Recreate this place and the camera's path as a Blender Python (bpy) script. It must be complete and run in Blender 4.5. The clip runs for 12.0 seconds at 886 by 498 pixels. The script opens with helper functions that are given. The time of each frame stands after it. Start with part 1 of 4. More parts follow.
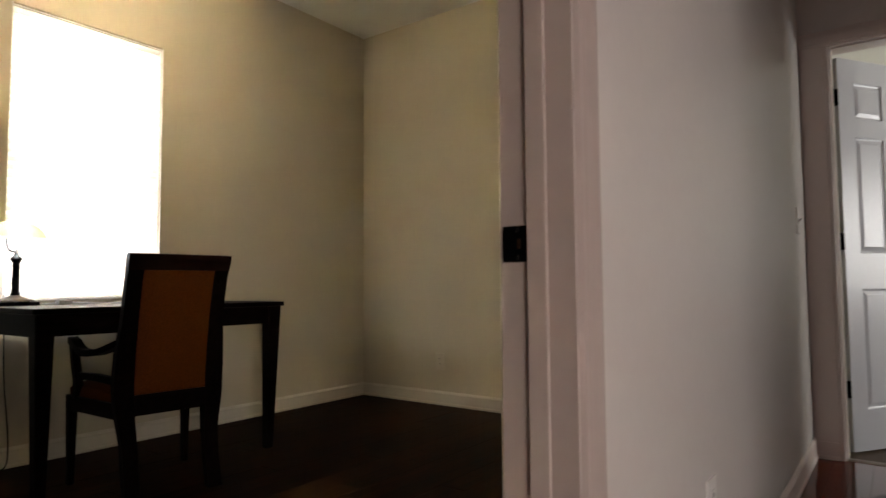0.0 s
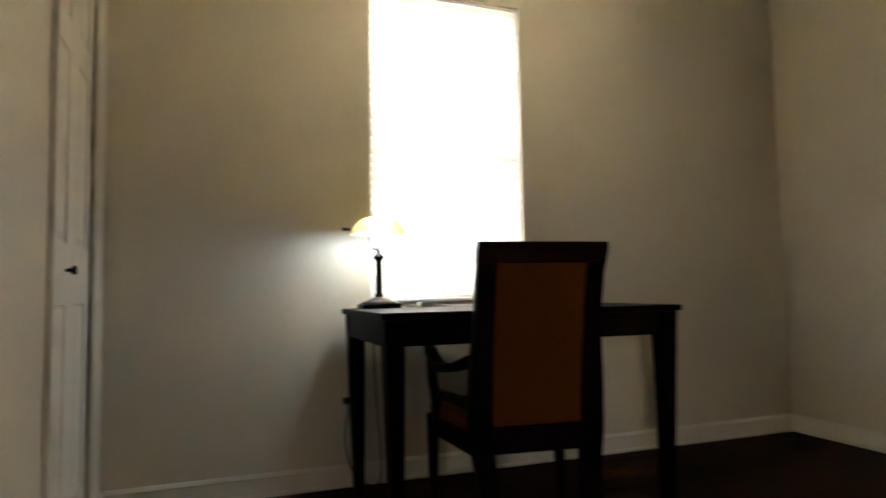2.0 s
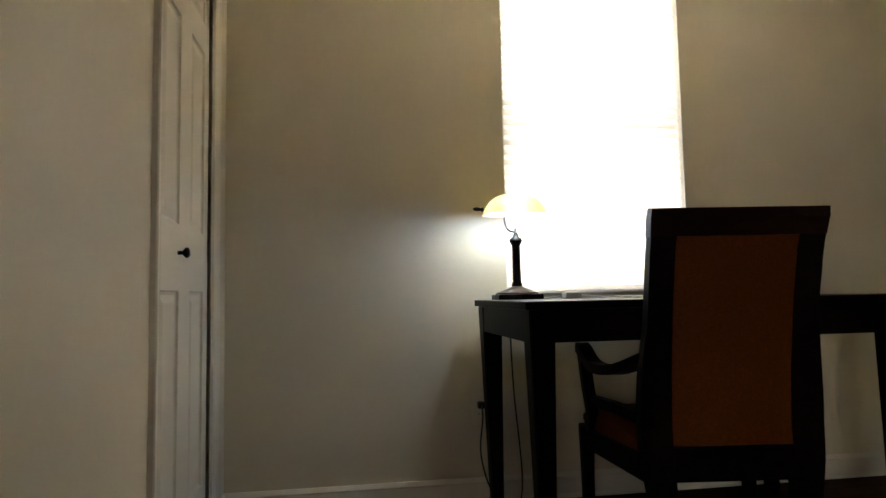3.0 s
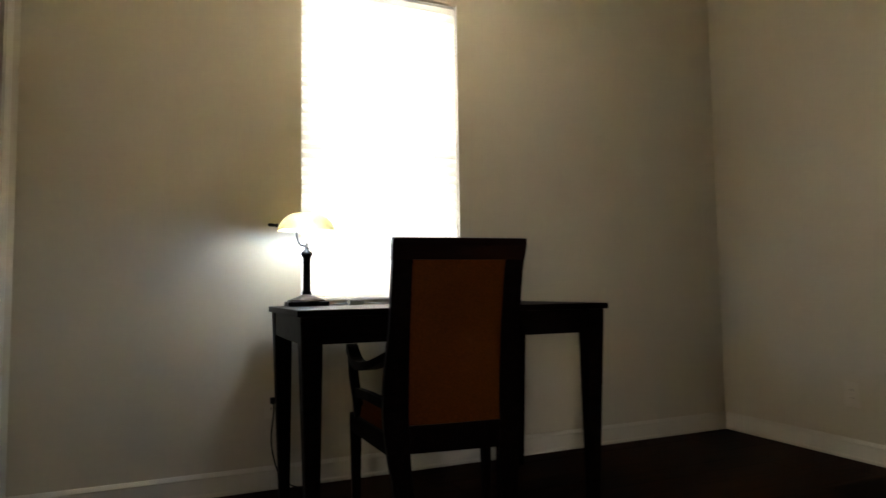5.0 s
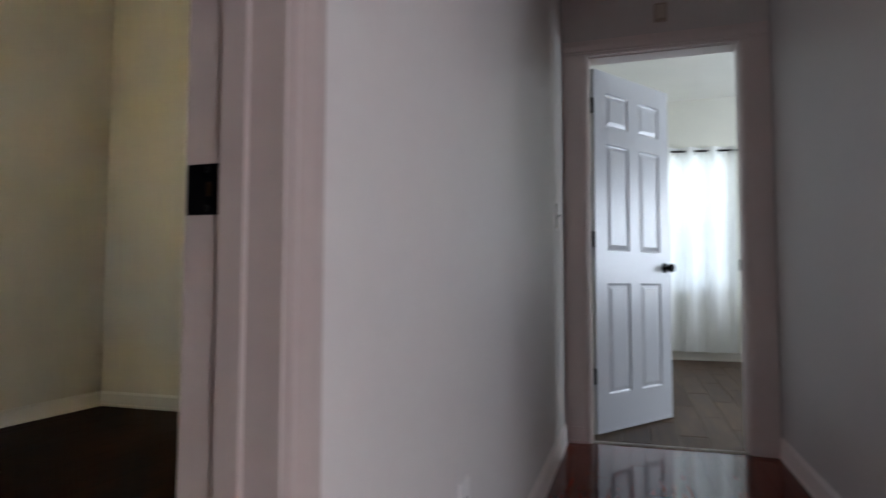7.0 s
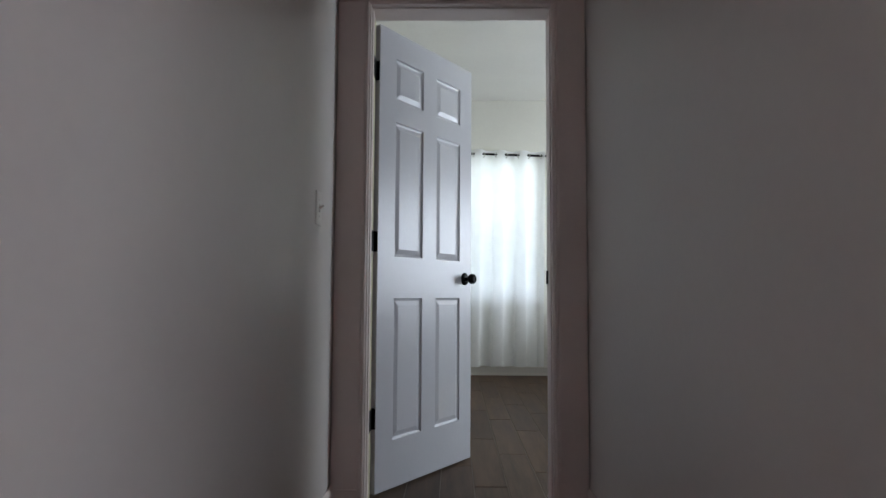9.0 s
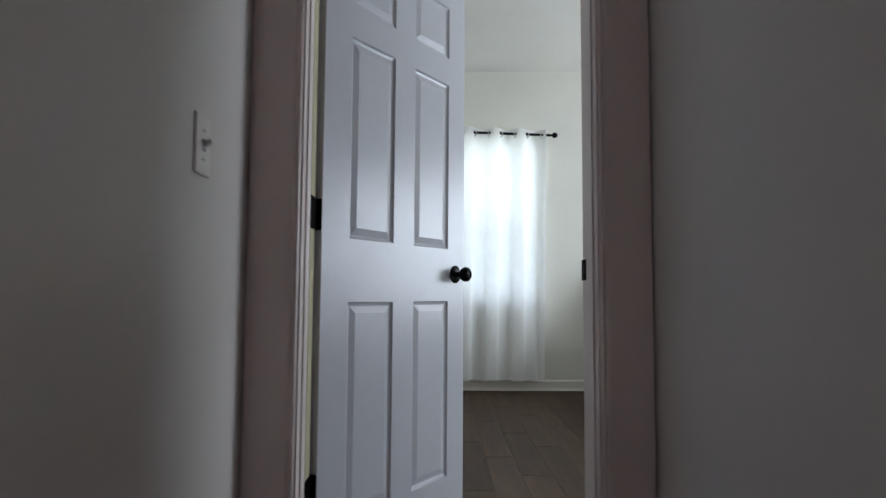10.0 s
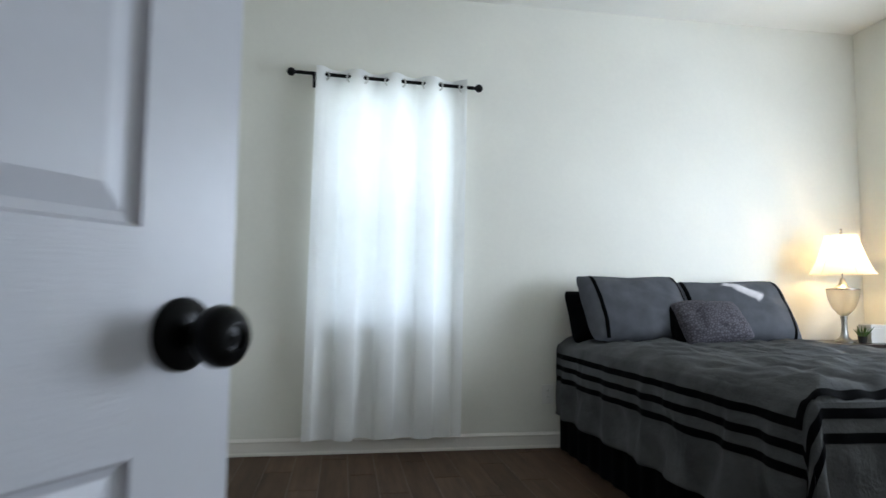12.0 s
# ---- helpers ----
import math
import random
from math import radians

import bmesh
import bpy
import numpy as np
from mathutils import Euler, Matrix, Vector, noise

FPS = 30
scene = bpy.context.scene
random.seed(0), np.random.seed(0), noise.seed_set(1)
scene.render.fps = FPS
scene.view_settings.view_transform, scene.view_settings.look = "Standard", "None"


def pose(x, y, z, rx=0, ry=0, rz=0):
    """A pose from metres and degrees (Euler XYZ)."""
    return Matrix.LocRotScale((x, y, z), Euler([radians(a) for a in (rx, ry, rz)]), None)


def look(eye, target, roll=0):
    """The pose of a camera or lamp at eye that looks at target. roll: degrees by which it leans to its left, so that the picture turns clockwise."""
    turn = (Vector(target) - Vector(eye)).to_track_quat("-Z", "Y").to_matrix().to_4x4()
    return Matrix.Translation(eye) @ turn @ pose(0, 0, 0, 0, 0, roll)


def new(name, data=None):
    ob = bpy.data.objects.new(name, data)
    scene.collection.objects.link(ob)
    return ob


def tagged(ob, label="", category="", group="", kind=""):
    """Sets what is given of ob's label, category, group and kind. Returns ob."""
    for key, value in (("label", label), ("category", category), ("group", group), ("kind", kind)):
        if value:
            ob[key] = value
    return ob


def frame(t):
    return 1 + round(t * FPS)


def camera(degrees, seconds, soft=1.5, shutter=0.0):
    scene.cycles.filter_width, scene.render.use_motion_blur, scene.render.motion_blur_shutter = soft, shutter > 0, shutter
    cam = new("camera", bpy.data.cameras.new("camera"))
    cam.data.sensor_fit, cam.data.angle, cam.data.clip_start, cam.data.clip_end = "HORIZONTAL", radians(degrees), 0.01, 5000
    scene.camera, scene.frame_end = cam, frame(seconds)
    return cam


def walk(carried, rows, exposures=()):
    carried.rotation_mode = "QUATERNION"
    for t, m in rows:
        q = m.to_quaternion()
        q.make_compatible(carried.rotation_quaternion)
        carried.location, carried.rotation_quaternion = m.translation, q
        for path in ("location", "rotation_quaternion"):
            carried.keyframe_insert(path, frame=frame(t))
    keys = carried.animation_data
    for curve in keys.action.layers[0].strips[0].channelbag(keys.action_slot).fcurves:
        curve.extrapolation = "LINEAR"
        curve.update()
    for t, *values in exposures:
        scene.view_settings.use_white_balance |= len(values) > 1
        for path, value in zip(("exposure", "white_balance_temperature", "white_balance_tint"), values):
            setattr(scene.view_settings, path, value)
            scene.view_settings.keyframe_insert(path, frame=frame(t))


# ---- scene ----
cam = camera(71.2, 12.0, soft=1.4, shutter=0.5)
PATH = [
    (0.0, (0.376, 0.322, 0.879), (-0.81, 1.927, 0.999), -0.4),
    (0.5, (0.284, 0.415, 0.832), (-0.999, 1.945, 0.947), -0.5),
    (1.0, (0.106, 0.551, 0.829), (-1.282, 1.986, 0.943), -0.6),
    (1.5, (-0.129, 0.699, 0.844), (-1.792, 1.805, 0.966), -0.9),
    (2.0, (-0.374, 0.823, 0.875), (-2.249, 1.506, 1.007), -1.0),
    (2.5, (-0.642, 0.837, 0.836), (-2.6, 1.218, 0.978), -1.1),
    (2.7, (-0.741, 0.838, 0.826), (-2.713, 1.137, 0.973), -1.1),
    (4.3, (-0.648, 1.019, 0.821), (-2.574, 1.541, 0.966), -1.0),
    (4.5, (-0.576, 1.01, 0.832), (-2.47, 1.636, 0.975), -1.0),
    (5.0, (-0.345, 0.986, 0.858), (-2.182, 1.767, 0.992), -0.8),
    (5.5, (-0.142, 0.928, 0.849), (-1.889, 1.892, 0.983), -0.6),
    (6.0, (0.019, 0.802, 0.816), (-1.415, 2.191, 0.945), -0.5),
    (6.5, (0.187, 0.701, 0.832), (-0.745, 2.466, 0.956), -0.1),
    (7.0, (0.349, 0.593, 0.837), (-0.238, 2.501, 0.954), 0.1),
    (7.5, (0.451, 0.529, 0.839), (0.106, 2.495, 0.966), 0.3),
    (7.7, (0.445, 0.571, 0.847), (0.165, 2.546, 0.985), 0.2),
    (9.3, (0.486, 1.757, 0.879), (0.464, 3.752, 1.02), 0.3),
    (9.5, (0.48, 1.952, 0.869), (0.457, 3.946, 1.015), 0.1),
    (10.0, (0.483, 2.428, 0.876), (0.492, 4.423, 1.02), 0.4),
    (10.5, (0.536, 2.91, 0.928), (0.555, 4.905, 1.075), 0.3),
    (11.0, (0.556, 3.386, 0.954), (0.608, 5.38, 1.098), -0.1),
    (11.5, (0.61, 3.806, 0.944), (0.789, 5.793, 1.09), 0.3),
    (12.0, (0.680, 4.162, 0.985), (0.997, 6.131, 1.135), 0.6),
]
EXPOSURES = [(0.0, 3.02, 7400, 13), (0.8, 2.93, 7100, 12), (1.6, 2.8, 6800, 11), (2.7, 2.62, 6900, 11), (4.3, 2.62, 6800, 11), (5.5, 2.68, 6550, 10), (6.0, 2.8, 6300, 10), (6.6, 2.97, 6050, 10), (7.5, 3.12, 5900, 10), (9.5, 2.88, 6150, 10), (10.5, 2.90, 5900, 10), (11.2, 2.83, 5850, 9), (12.0, 2.91, 5850, 9)]
walk(cam, [(t, look(eye, target, roll)) for t, eye, target, roll in PATH], EXPOSURES)

# ---- plan, in metres ----
CEIL = 2.975
OFF_W, OFF_S, OFF_N = -3.205, 0.388, 4.057      # office faces
HALL_L, HALL_R = -0.012, 1.03                   # hall faces
PART = -0.142                                   # office face of the hall wall
END, BED_S, BED_N, BED_E, BED_W = 4.015, 4.18, 8.14, 4.43, -0.95
FOY_S, FOY_E = -1.5, 5.6
WIN_Y0, WIN_Y1, WIN_Z0, WIN_Z1 = 1.493, 2.3, 0.82, 2.345
BW_X0, BW_X1, BW_Z0, BW_Z1 = 0.51, 1.415, 0.8, 2.3
EW_Y0, EW_Y1, EW_Z0, EW_Z1 = 4.9, 7.76, 0.8, 2.36
FW_X0, FW_X1, FW_Z0, FW_Z1 = 2.8, 5.3, 0.1, 2.1

# ---- world, sun and the light of the windows ----
SUN_UP, SUN_FROM = 32, 105
world = bpy.data.worlds.new("world")
scene.world = world
world.use_nodes = True
wn = world.node_tree
sky = wn.nodes.new("ShaderNodeTexSky")
sky.sky_type = "NISHITA"
sky.sun_disc = False
sky.sun_elevation, sky.sun_rotation = radians(SUN_UP), radians(SUN_FROM)
wn.nodes["Background"].inputs["Strength"].default_value = 0.05
wn.links.new(sky.outputs["Color"], wn.nodes["Background"].inputs["Color"])

sun = new("sun", bpy.data.lights.new("sun", "SUN"))
sun.data.energy, sun.data.angle, sun.data.color = 5.0, radians(0.5), (1.0, 0.95, 0.87)
sun.matrix_world = look((0, 0, 0), (-math.sin(radians(SUN_FROM)) * math.cos(radians(SUN_UP)), -math.cos(radians(SUN_FROM)) * math.cos(radians(SUN_UP)), -math.sin(radians(SUN_UP))))


def window_light(name, eye, target, width, height, watts, colour):
    ob = new(name, bpy.data.lights.new(name, "AREA"))
    ob.data.shape, ob.data.size, ob.data.size_y = "RECTANGLE", width, height
    ob.data.energy, ob.data.color = watts, colour
    ob.matrix_world = look(eye, target)
    return ob


window_light("office_daylight", (OFF_W - 0.16, (WIN_Y0 + WIN_Y1) / 2, (WIN_Z0 + WIN_Z1) / 2), (0, (WIN_Y0 + WIN_Y1) / 2, (WIN_Z0 + WIN_Z1) / 2),
             WIN_Y1 - WIN_Y0 - 0.02, WIN_Z1 - WIN_Z0 - 0.02, 8.3, (1.0, 0.97, 0.92))
window_light("bedroom_upper_daylight", ((BW_X0 + BW_X1) / 2, BED_N + 0.16, 1.91), ((BW_X0 + BW_X1) / 2, 0, 1.91),
             BW_X1 - BW_X0 - 0.02, 0.74, 1.25, (0.9, 0.97, 1.0))
window_light("bedroom_lower_daylight", ((BW_X0 + BW_X1) / 2, BED_N + 0.16, 1.16), ((BW_X0 + BW_X1) / 2, 0, 1.16),
             BW_X1 - BW_X0 - 0.02, 0.7, 0.85, (0.84, 0.92, 1.0))
# Lamp in an unseen, assumed side window; lights the bedroom from the east.
window_light("assumed_side_daylight", (BED_E + 0.04, 6.1, 1.42), (0, 6.1, 1.42),
             1.7, 1.24, 11.6, (0.87, 0.93, 1.0))
# Lamp in an unseen opening, added and placed to light the hall.
window_light("assumed_foyer_daylight", ((FW_X0 + FW_X1) / 2, FOY_S - 0.06, (FW_Z0 + FW_Z1) / 2), ((FW_X0 + FW_X1) / 2, 5, (FW_Z0 + FW_Z1) / 2),
             FW_X1 - FW_X0, FW_Z1 - FW_Z0, 11.2, (0.83, 0.84, 1.0))


def bulb_light(name, place, watts, colour, radius):
    ob = new(name, bpy.data.lights.new(name, "POINT"))
    ob.data.energy, ob.data.color, ob.data.shadow_soft_size = watts, colour, radius
    ob.location = place


DESK_LAMP = (-3.02, 1.486)
BED_LAMP = (4.01, 7.86)
bulb_light("desk_lamp_light", (DESK_LAMP[0] + 0.035, DESK_LAMP[1] - 0.012, 1.13), 1.2, (0.52, 0.69, 1.0), 0.045)
bulb_light("table_lamp_light", (BED_LAMP[0], BED_LAMP[1], 1.25), 1.5, (1.0, 0.66, 0.3), 0.035)
# Unseen pendant's lamp, assumed; placed to brighten the window wall.
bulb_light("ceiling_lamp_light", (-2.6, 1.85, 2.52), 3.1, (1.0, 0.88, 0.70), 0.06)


# ---- materials ----
def material(name, rough=0.5, metal=0.0):
    m = bpy.data.materials.new(name)
    m.use_nodes = True
    nt = m.node_tree
    b = nt.nodes["Principled BSDF"]
    b.inputs["Roughness"].default_value, b.inputs["Metallic"].default_value = rough, metal
    return m, nt, b


def coords(nt, scale=(1, 1, 1), kind="Object"):
    tc, mp = nt.nodes.new("ShaderNodeTexCoord"), nt.nodes.new("ShaderNodeMapping")
    mp.inputs["Scale"].default_value = scale
    nt.links.new(tc.outputs[kind], mp.inputs["Vector"])
    return mp.outputs["Vector"]


def noise_tex(nt, vector, scale, detail=4.0, rough=0.55):
    n = nt.nodes.new("ShaderNodeTexNoise")
    n.inputs["Scale"].default_value, n.inputs["Detail"].default_value, n.inputs["Roughness"].default_value = scale, detail, rough
    nt.links.new(vector, n.inputs["Vector"])
    return n.outputs["Fac"]


def ramp(nt, fac, stops):
    r = nt.nodes.new("ShaderNodeValToRGB")
    while len(r.color_ramp.elements) < len(stops):
        r.color_ramp.elements.new(0.5)
    for e, (p, c) in zip(r.color_ramp.elements, stops):
        e.position, e.color = p, (*c, 1)
    nt.links.new(fac, r.inputs["Fac"])
    return r.outputs["Color"]


def mix(nt, fac, a, b, kind="MIX"):
    n = nt.nodes.new("ShaderNodeMix")
    n.data_type, n.blend_type = "RGBA", kind
    for sock, v in ((n.inputs[0], fac), (n.inputs[6], a), (n.inputs[7], b)):
        if isinstance(v, (int, float)):
            sock.default_value = v
        elif isinstance(v, tuple):
            sock.default_value = (*v, 1)
        else:
            nt.links.new(v, sock)
    return n.outputs[2]


def bump(nt, b, height, strength, distance=0.002):
    n = nt.nodes.new("ShaderNodeBump")
    n.inputs["Strength"].default_value, n.inputs["Distance"].default_value = strength, distance
    nt.links.new(height, n.inputs["Height"])
    nt.links.new(n.outputs["Normal"], b.inputs["Normal"])


def span(nt, fac, lo, hi):
    n = nt.nodes.new("ShaderNodeMapRange")
    n.inputs["To Min"].default_value, n.inputs["To Max"].default_value = lo, hi
    nt.links.new(fac, n.inputs["Value"])
    return n.outputs["Result"]


def tint(c, k):
    return tuple(min(1.0, v * k) for v in c)


def paint(name, colour, rough=0.55, peel=220.0, strength=0.12, wear=0.05):
    m, nt, b = material(name, rough)
    v = coords(nt)
    broad = noise_tex(nt, v, 1.3, 3)
    fine = noise_tex(nt, v, 38.0, 3)
    c = ramp(nt, broad, [(0.3, tint(colour, 1 - wear)), (0.7, tint(colour, 1 + wear * 0.6))])
    c = mix(nt, 0.12, c, ramp(nt, fine, [(0.35, tint(colour, 0.9)), (0.65, tint(colour, 1.05))]))
    nt.links.new(c, b.inputs["Base Color"])
    nt.links.new(span(nt, broad, rough - 0.06, rough + 0.06), b.inputs["Roughness"])
    bump(nt, b, noise_tex(nt, v, peel, 2), strength, 0.001)
    return m


def plain(name, colour, rough=0.4, metal=0.0, grain=60.0, depth=0.1, vary=0.15):
    m, nt, b = material(name, rough, metal)
    b.inputs["Specular IOR Level"].default_value = 0.3
    v = coords(nt)
    n = noise_tex(nt, v, grain, 4)
    nt.links.new(ramp(nt, n, [(0.3, tint(colour, 1 - vary)), (0.7, tint(colour, 1 + vary))]), b.inputs["Base Color"])
    nt.links.new(span(nt, noise_tex(nt, v, 9.0, 2), max(0.03, rough - 0.08), rough + 0.08), b.inputs["Roughness"])
    if depth:
        bump(nt, b, n, depth, 0.001)
    return m


def wood(name, dark, light, rough, stretch=(14, 1.2, 14), grain=3.0, depth=0.15, per_piece=0.0, coat=0.0, gloss=0.3):
    m, nt, b = material(name, rough)
    v = coords(nt, stretch)
    if per_piece:
        info, add = nt.nodes.new("ShaderNodeObjectInfo"), nt.nodes.new("ShaderNodeVectorMath")
        mul = nt.nodes.new("ShaderNodeMath")
        mul.operation = "MULTIPLY"
        mul.inputs[1].default_value = 37.0
        nt.links.new(info.outputs["Random"], mul.inputs[0])
        nt.links.new(v, add.inputs[0])
        nt.links.new(mul.outputs[0], add.inputs[1])
        v = add.outputs[0]
    g = noise_tex(nt, v, grain, 7, 0.65)
    c = ramp(nt, g, [(0.28, dark), (0.52, tuple((x + y) / 2 for x, y in zip(dark, light))), (0.75, light)])
    if per_piece:
        c = mix(nt, 1.0, c, ramp(nt, info.outputs["Random"], [(0.0, (1 - per_piece,) * 3), (1.0, (1.0, 1.0, 1.0))]), "MULTIPLY")
    nt.links.new(c, b.inputs["Base Color"])
    nt.links.new(span(nt, g, max(0.03, rough - 0.05), rough + 0.07), b.inputs["Roughness"])
    b.inputs["Specular IOR Level"].default_value = gloss
    b.inputs["Coat Weight"].default_value, b.inputs["Coat Roughness"].default_value = coat, 0.08
    bump(nt, b, g, depth, 0.001)
    return m


def cloth(name, colour, weave=900.0, vary=0.12, through_light=0.0):
    m, nt, b = material(name, 0.9)
    b.inputs["Specular IOR Level"].default_value = 0.15
    v = coords(nt)
    n = noise_tex(nt, v, 7.0, 4)
    nt.links.new(ramp(nt, n, [(0.3, tint(colour, 1 - vary)), (0.7, tint(colour, 1 + vary))]), b.inputs["Base Color"])
    bump(nt, b, noise_tex(nt, v, weave, 2), 0.3, 0.001)
    if through_light:
        tr, mx = nt.nodes.new("ShaderNodeBsdfTranslucent"), nt.nodes.new("ShaderNodeMixShader")
        tr.inputs["Color"].default_value = (*tint(colour, 1.1), 1)
        mx.inputs["Fac"].default_value = through_light
        out = nt.nodes["Material Output"]
        nt.links.new(b.outputs[0], mx.inputs[1])
        nt.links.new(tr.outputs[0], mx.inputs[2])
        nt.links.new(mx.outputs[0], out.inputs["Surface"])
    return m


def glass(name, colour=(1, 1, 1), rough=0.0):
    m, nt, b = material(name, rough)
    b.inputs["Base Color"].default_value = (*colour, 1)
    b.inputs["Transmission Weight"].default_value, b.inputs["IOR"].default_value = 1.0, 1.45
    return m


def glow(name, colour, strength):
    m, nt, b = material(name, 0.5)
    b.inputs["Base Color"].default_value = (*colour, 1)
    b.inputs["Emission Color"].default_value, b.inputs["Emission Strength"].default_value = (*colour, 1), strength
    return m


M_OFFICE = paint("cream wall paint", (0.62, 0.55, 0.41))
M_HALL = paint("pale grey wall paint", (0.64, 0.605, 0.57), 0.42)
M_BED = paint("off-white wall paint", (0.80, 0.785, 0.71))
M_CEIL = paint("flat ceiling paint", (0.86, 0.845, 0.79), 0.85, 90.0, 0.3)
M_TRIM = paint("white trim enamel", (0.76, 0.72, 0.66), 0.35, 30.0, 0.04)
M_OFFTRIM = paint("cream trim enamel", (0.70, 0.645, 0.53), 0.38, 30.0, 0.04)
# Same hall trim twice; the darker tone has shade put into its colour.
M_HALLTRIM_SHADED = paint("enamel hall trim, shaded", (0.41, 0.345, 0.31), 0.38, 30.0, 0.05)
M_ENDTRIM = paint("enamel hall trim, unshaded", (0.76, 0.67, 0.63), 0.4, 30.0, 0.05)
M_BLACK = plain("oil-rubbed bronze", (0.004, 0.004, 0.004), 0.28, 0.0)
M_BLACK.node_tree.nodes["Principled BSDF"].inputs["Specular IOR Level"].default_value = 0.1
M_IRON = plain("matt black steel", (0.0025, 0.0025, 0.0025), 0.65, 0.0, 90, 0.1, 0.2)
M_IRON.node_tree.nodes["Principled BSDF"].inputs["Specular IOR Level"].default_value = 0.025
M_STEEL = plain("brushed steel", (0.45, 0.44, 0.42), 0.3, 1.0)
M_BRASS = plain("worn brass", (0.035, 0.017, 0.007), 0.5, 1.0)
M_CREAMPLATE = plain("cream plastic plate", (0.65, 0.585, 0.46), 0.4, 0, 20, 0.0, 0.03)
M_PLATE = plain("white plastic plate", (0.74, 0.72, 0.68), 0.35, 0, 20, 0.0, 0.03)
M_DARKSLOT = plain("dark slot", (0.02, 0.02, 0.02), 0.6)
M_ESPRESSO = wood("espresso stained wood", (0.002, 0.0014, 0.001), (0.008, 0.004, 0.003), 0.38, (10, 1.5, 10), 4.0, 0.08, gloss=0.025)
M_LEATHER = plain("brown leather", (0.092, 0.0225, 0.0022), 0.65, 0, 160, 0.35, 0.25)
M_LEATHER.node_tree.nodes["Principled BSDF"].inputs["Specular IOR Level"].default_value = 0.08
M_CHERRY = wood("polished cherry planks", (0.075, 0.008, 0.003), (0.19, 0.026, 0.010), 0.09, (16, 1.0, 16), 3.0, 0.05, 0.35, 0.0, 0.11)
M_OFFLOOR = wood("dark brown planks", (0.010, 0.0034, 0.0012), (0.042, 0.0145, 0.005), 0.5, (16, 1.0, 16), 3.0, 0.1, 0.4, 0.0, 0.015)
M_TILE = wood("wood-look grey brown tile", (0.050, 0.031, 0.020), (0.145, 0.090, 0.058), 0.52, (9, 0.9, 9), 2.4, 0.2, 0.3, 0.0, 0.12)
M_GROUT = plain("grey grout", (0.19, 0.16, 0.13), 0.9, 0, 150, 0.3)
M_SUBFLOOR = plain("dark joint", (0.012, 0.008, 0.006), 0.8)
M_BLIND = cloth("white blind slat", (0.88, 0.87, 0.84), 300, 0.03, 0.52)
M_VINYL = paint("white vinyl frame", (0.8, 0.79, 0.77), 0.4, 30, 0.03)
M_GLASS = glass("window glass")
M_CURTAIN = cloth("sheer white curtain", (0.90, 0.90, 0.89), 700, 0.03, 0.32)
M_GROUND = plain("grass", (0.06, 0.09, 0.03), 0.9, 0, 6, 0.4, 0.4)


# ---- building blocks ----
def part(name, bm, mat, parent=None, label="", smooth=False):
    bmesh.ops.recalc_face_normals(bm, faces=bm.faces)
    me = bpy.data.meshes.new(name)
    bm.to_mesh(me)
    bm.free()
    me.materials.append(mat)
    if smooth:
        for p in me.polygons:
            p.use_smooth = True
        me.set_sharp_from_angle(angle=radians(40))
    ob = new(name, me)
    ob.parent = parent
    if label:
        tagged(ob, label)
    return ob


def thing(name, m, label, category, group="", kind=""):
    ob = new(name)
    ob.empty_display_size = 0.1
    ob.matrix_world = m
    return tagged(ob, label, category, group, kind)


def box(bm, x0, x1, y0, y1, z0, z1, bevel=0.0, seg=2):
    vs = [bm.verts.new(p) for p in ((x0, y0, z0), (x1, y0, z0), (x1, y1, z0), (x0, y1, z0), (x0, y0, z1), (x1, y0, z1), (x1, y1, z1), (x0, y1, z1))]
    fs = [bm.faces.new([vs[i] for i in f]) for f in ((3, 2, 1, 0), (4, 5, 6, 7), (0, 1, 5, 4), (1, 2, 6, 5), (2, 3, 7, 6), (3, 0, 4, 7))]
    if bevel:
        bmesh.ops.bevel(bm, geom=list({e for f in fs for e in f.edges}), offset=bevel, segments=seg, affect="EDGES", profile=0.6)
    return bm


def boxes(*lots, bevel=0.0):
    bm = bmesh.new()
    for q in lots:
        box(bm, *q, bevel=bevel)
    return bm


def prism(bm, outline, at, t0, t1):
    """Extrude a 2D outline: at(a, b, t) gives the place of each corner."""
    rings = [[bm.verts.new(at(a, b, t)) for a, b in outline] for t in (t0, t1)]
    n = len(outline)
    for i in range(n):
        bm.faces.new((rings[0][i], rings[0][(i + 1) % n], rings[1][(i + 1) % n], rings[1][i]))
    bm.faces.new(rings[0][::-1])
    bm.faces.new(rings[1])
    return bm


def lathe(bm, profile, seg=32, centre=(0, 0, 0), turn=None):
    rings = []
    for r, z in profile:
        ring = []
        for i in range(seg):
            a = 2 * math.pi * i / seg
            p = Vector((max(r, 0.0004) * math.cos(a), max(r, 0.0004) * math.sin(a), z))
            if turn:
                p = turn @ p
            ring.append(bm.verts.new(p + Vector(centre)))
        rings.append(ring)
    for a, b in zip(rings, rings[1:]):
        for i in range(seg):
            bm.faces.new((a[i], a[(i + 1) % seg], b[(i + 1) % seg], b[i]))
    bm.faces.new(rings[0][::-1])
    bm.faces.new(rings[-1])
    return bm


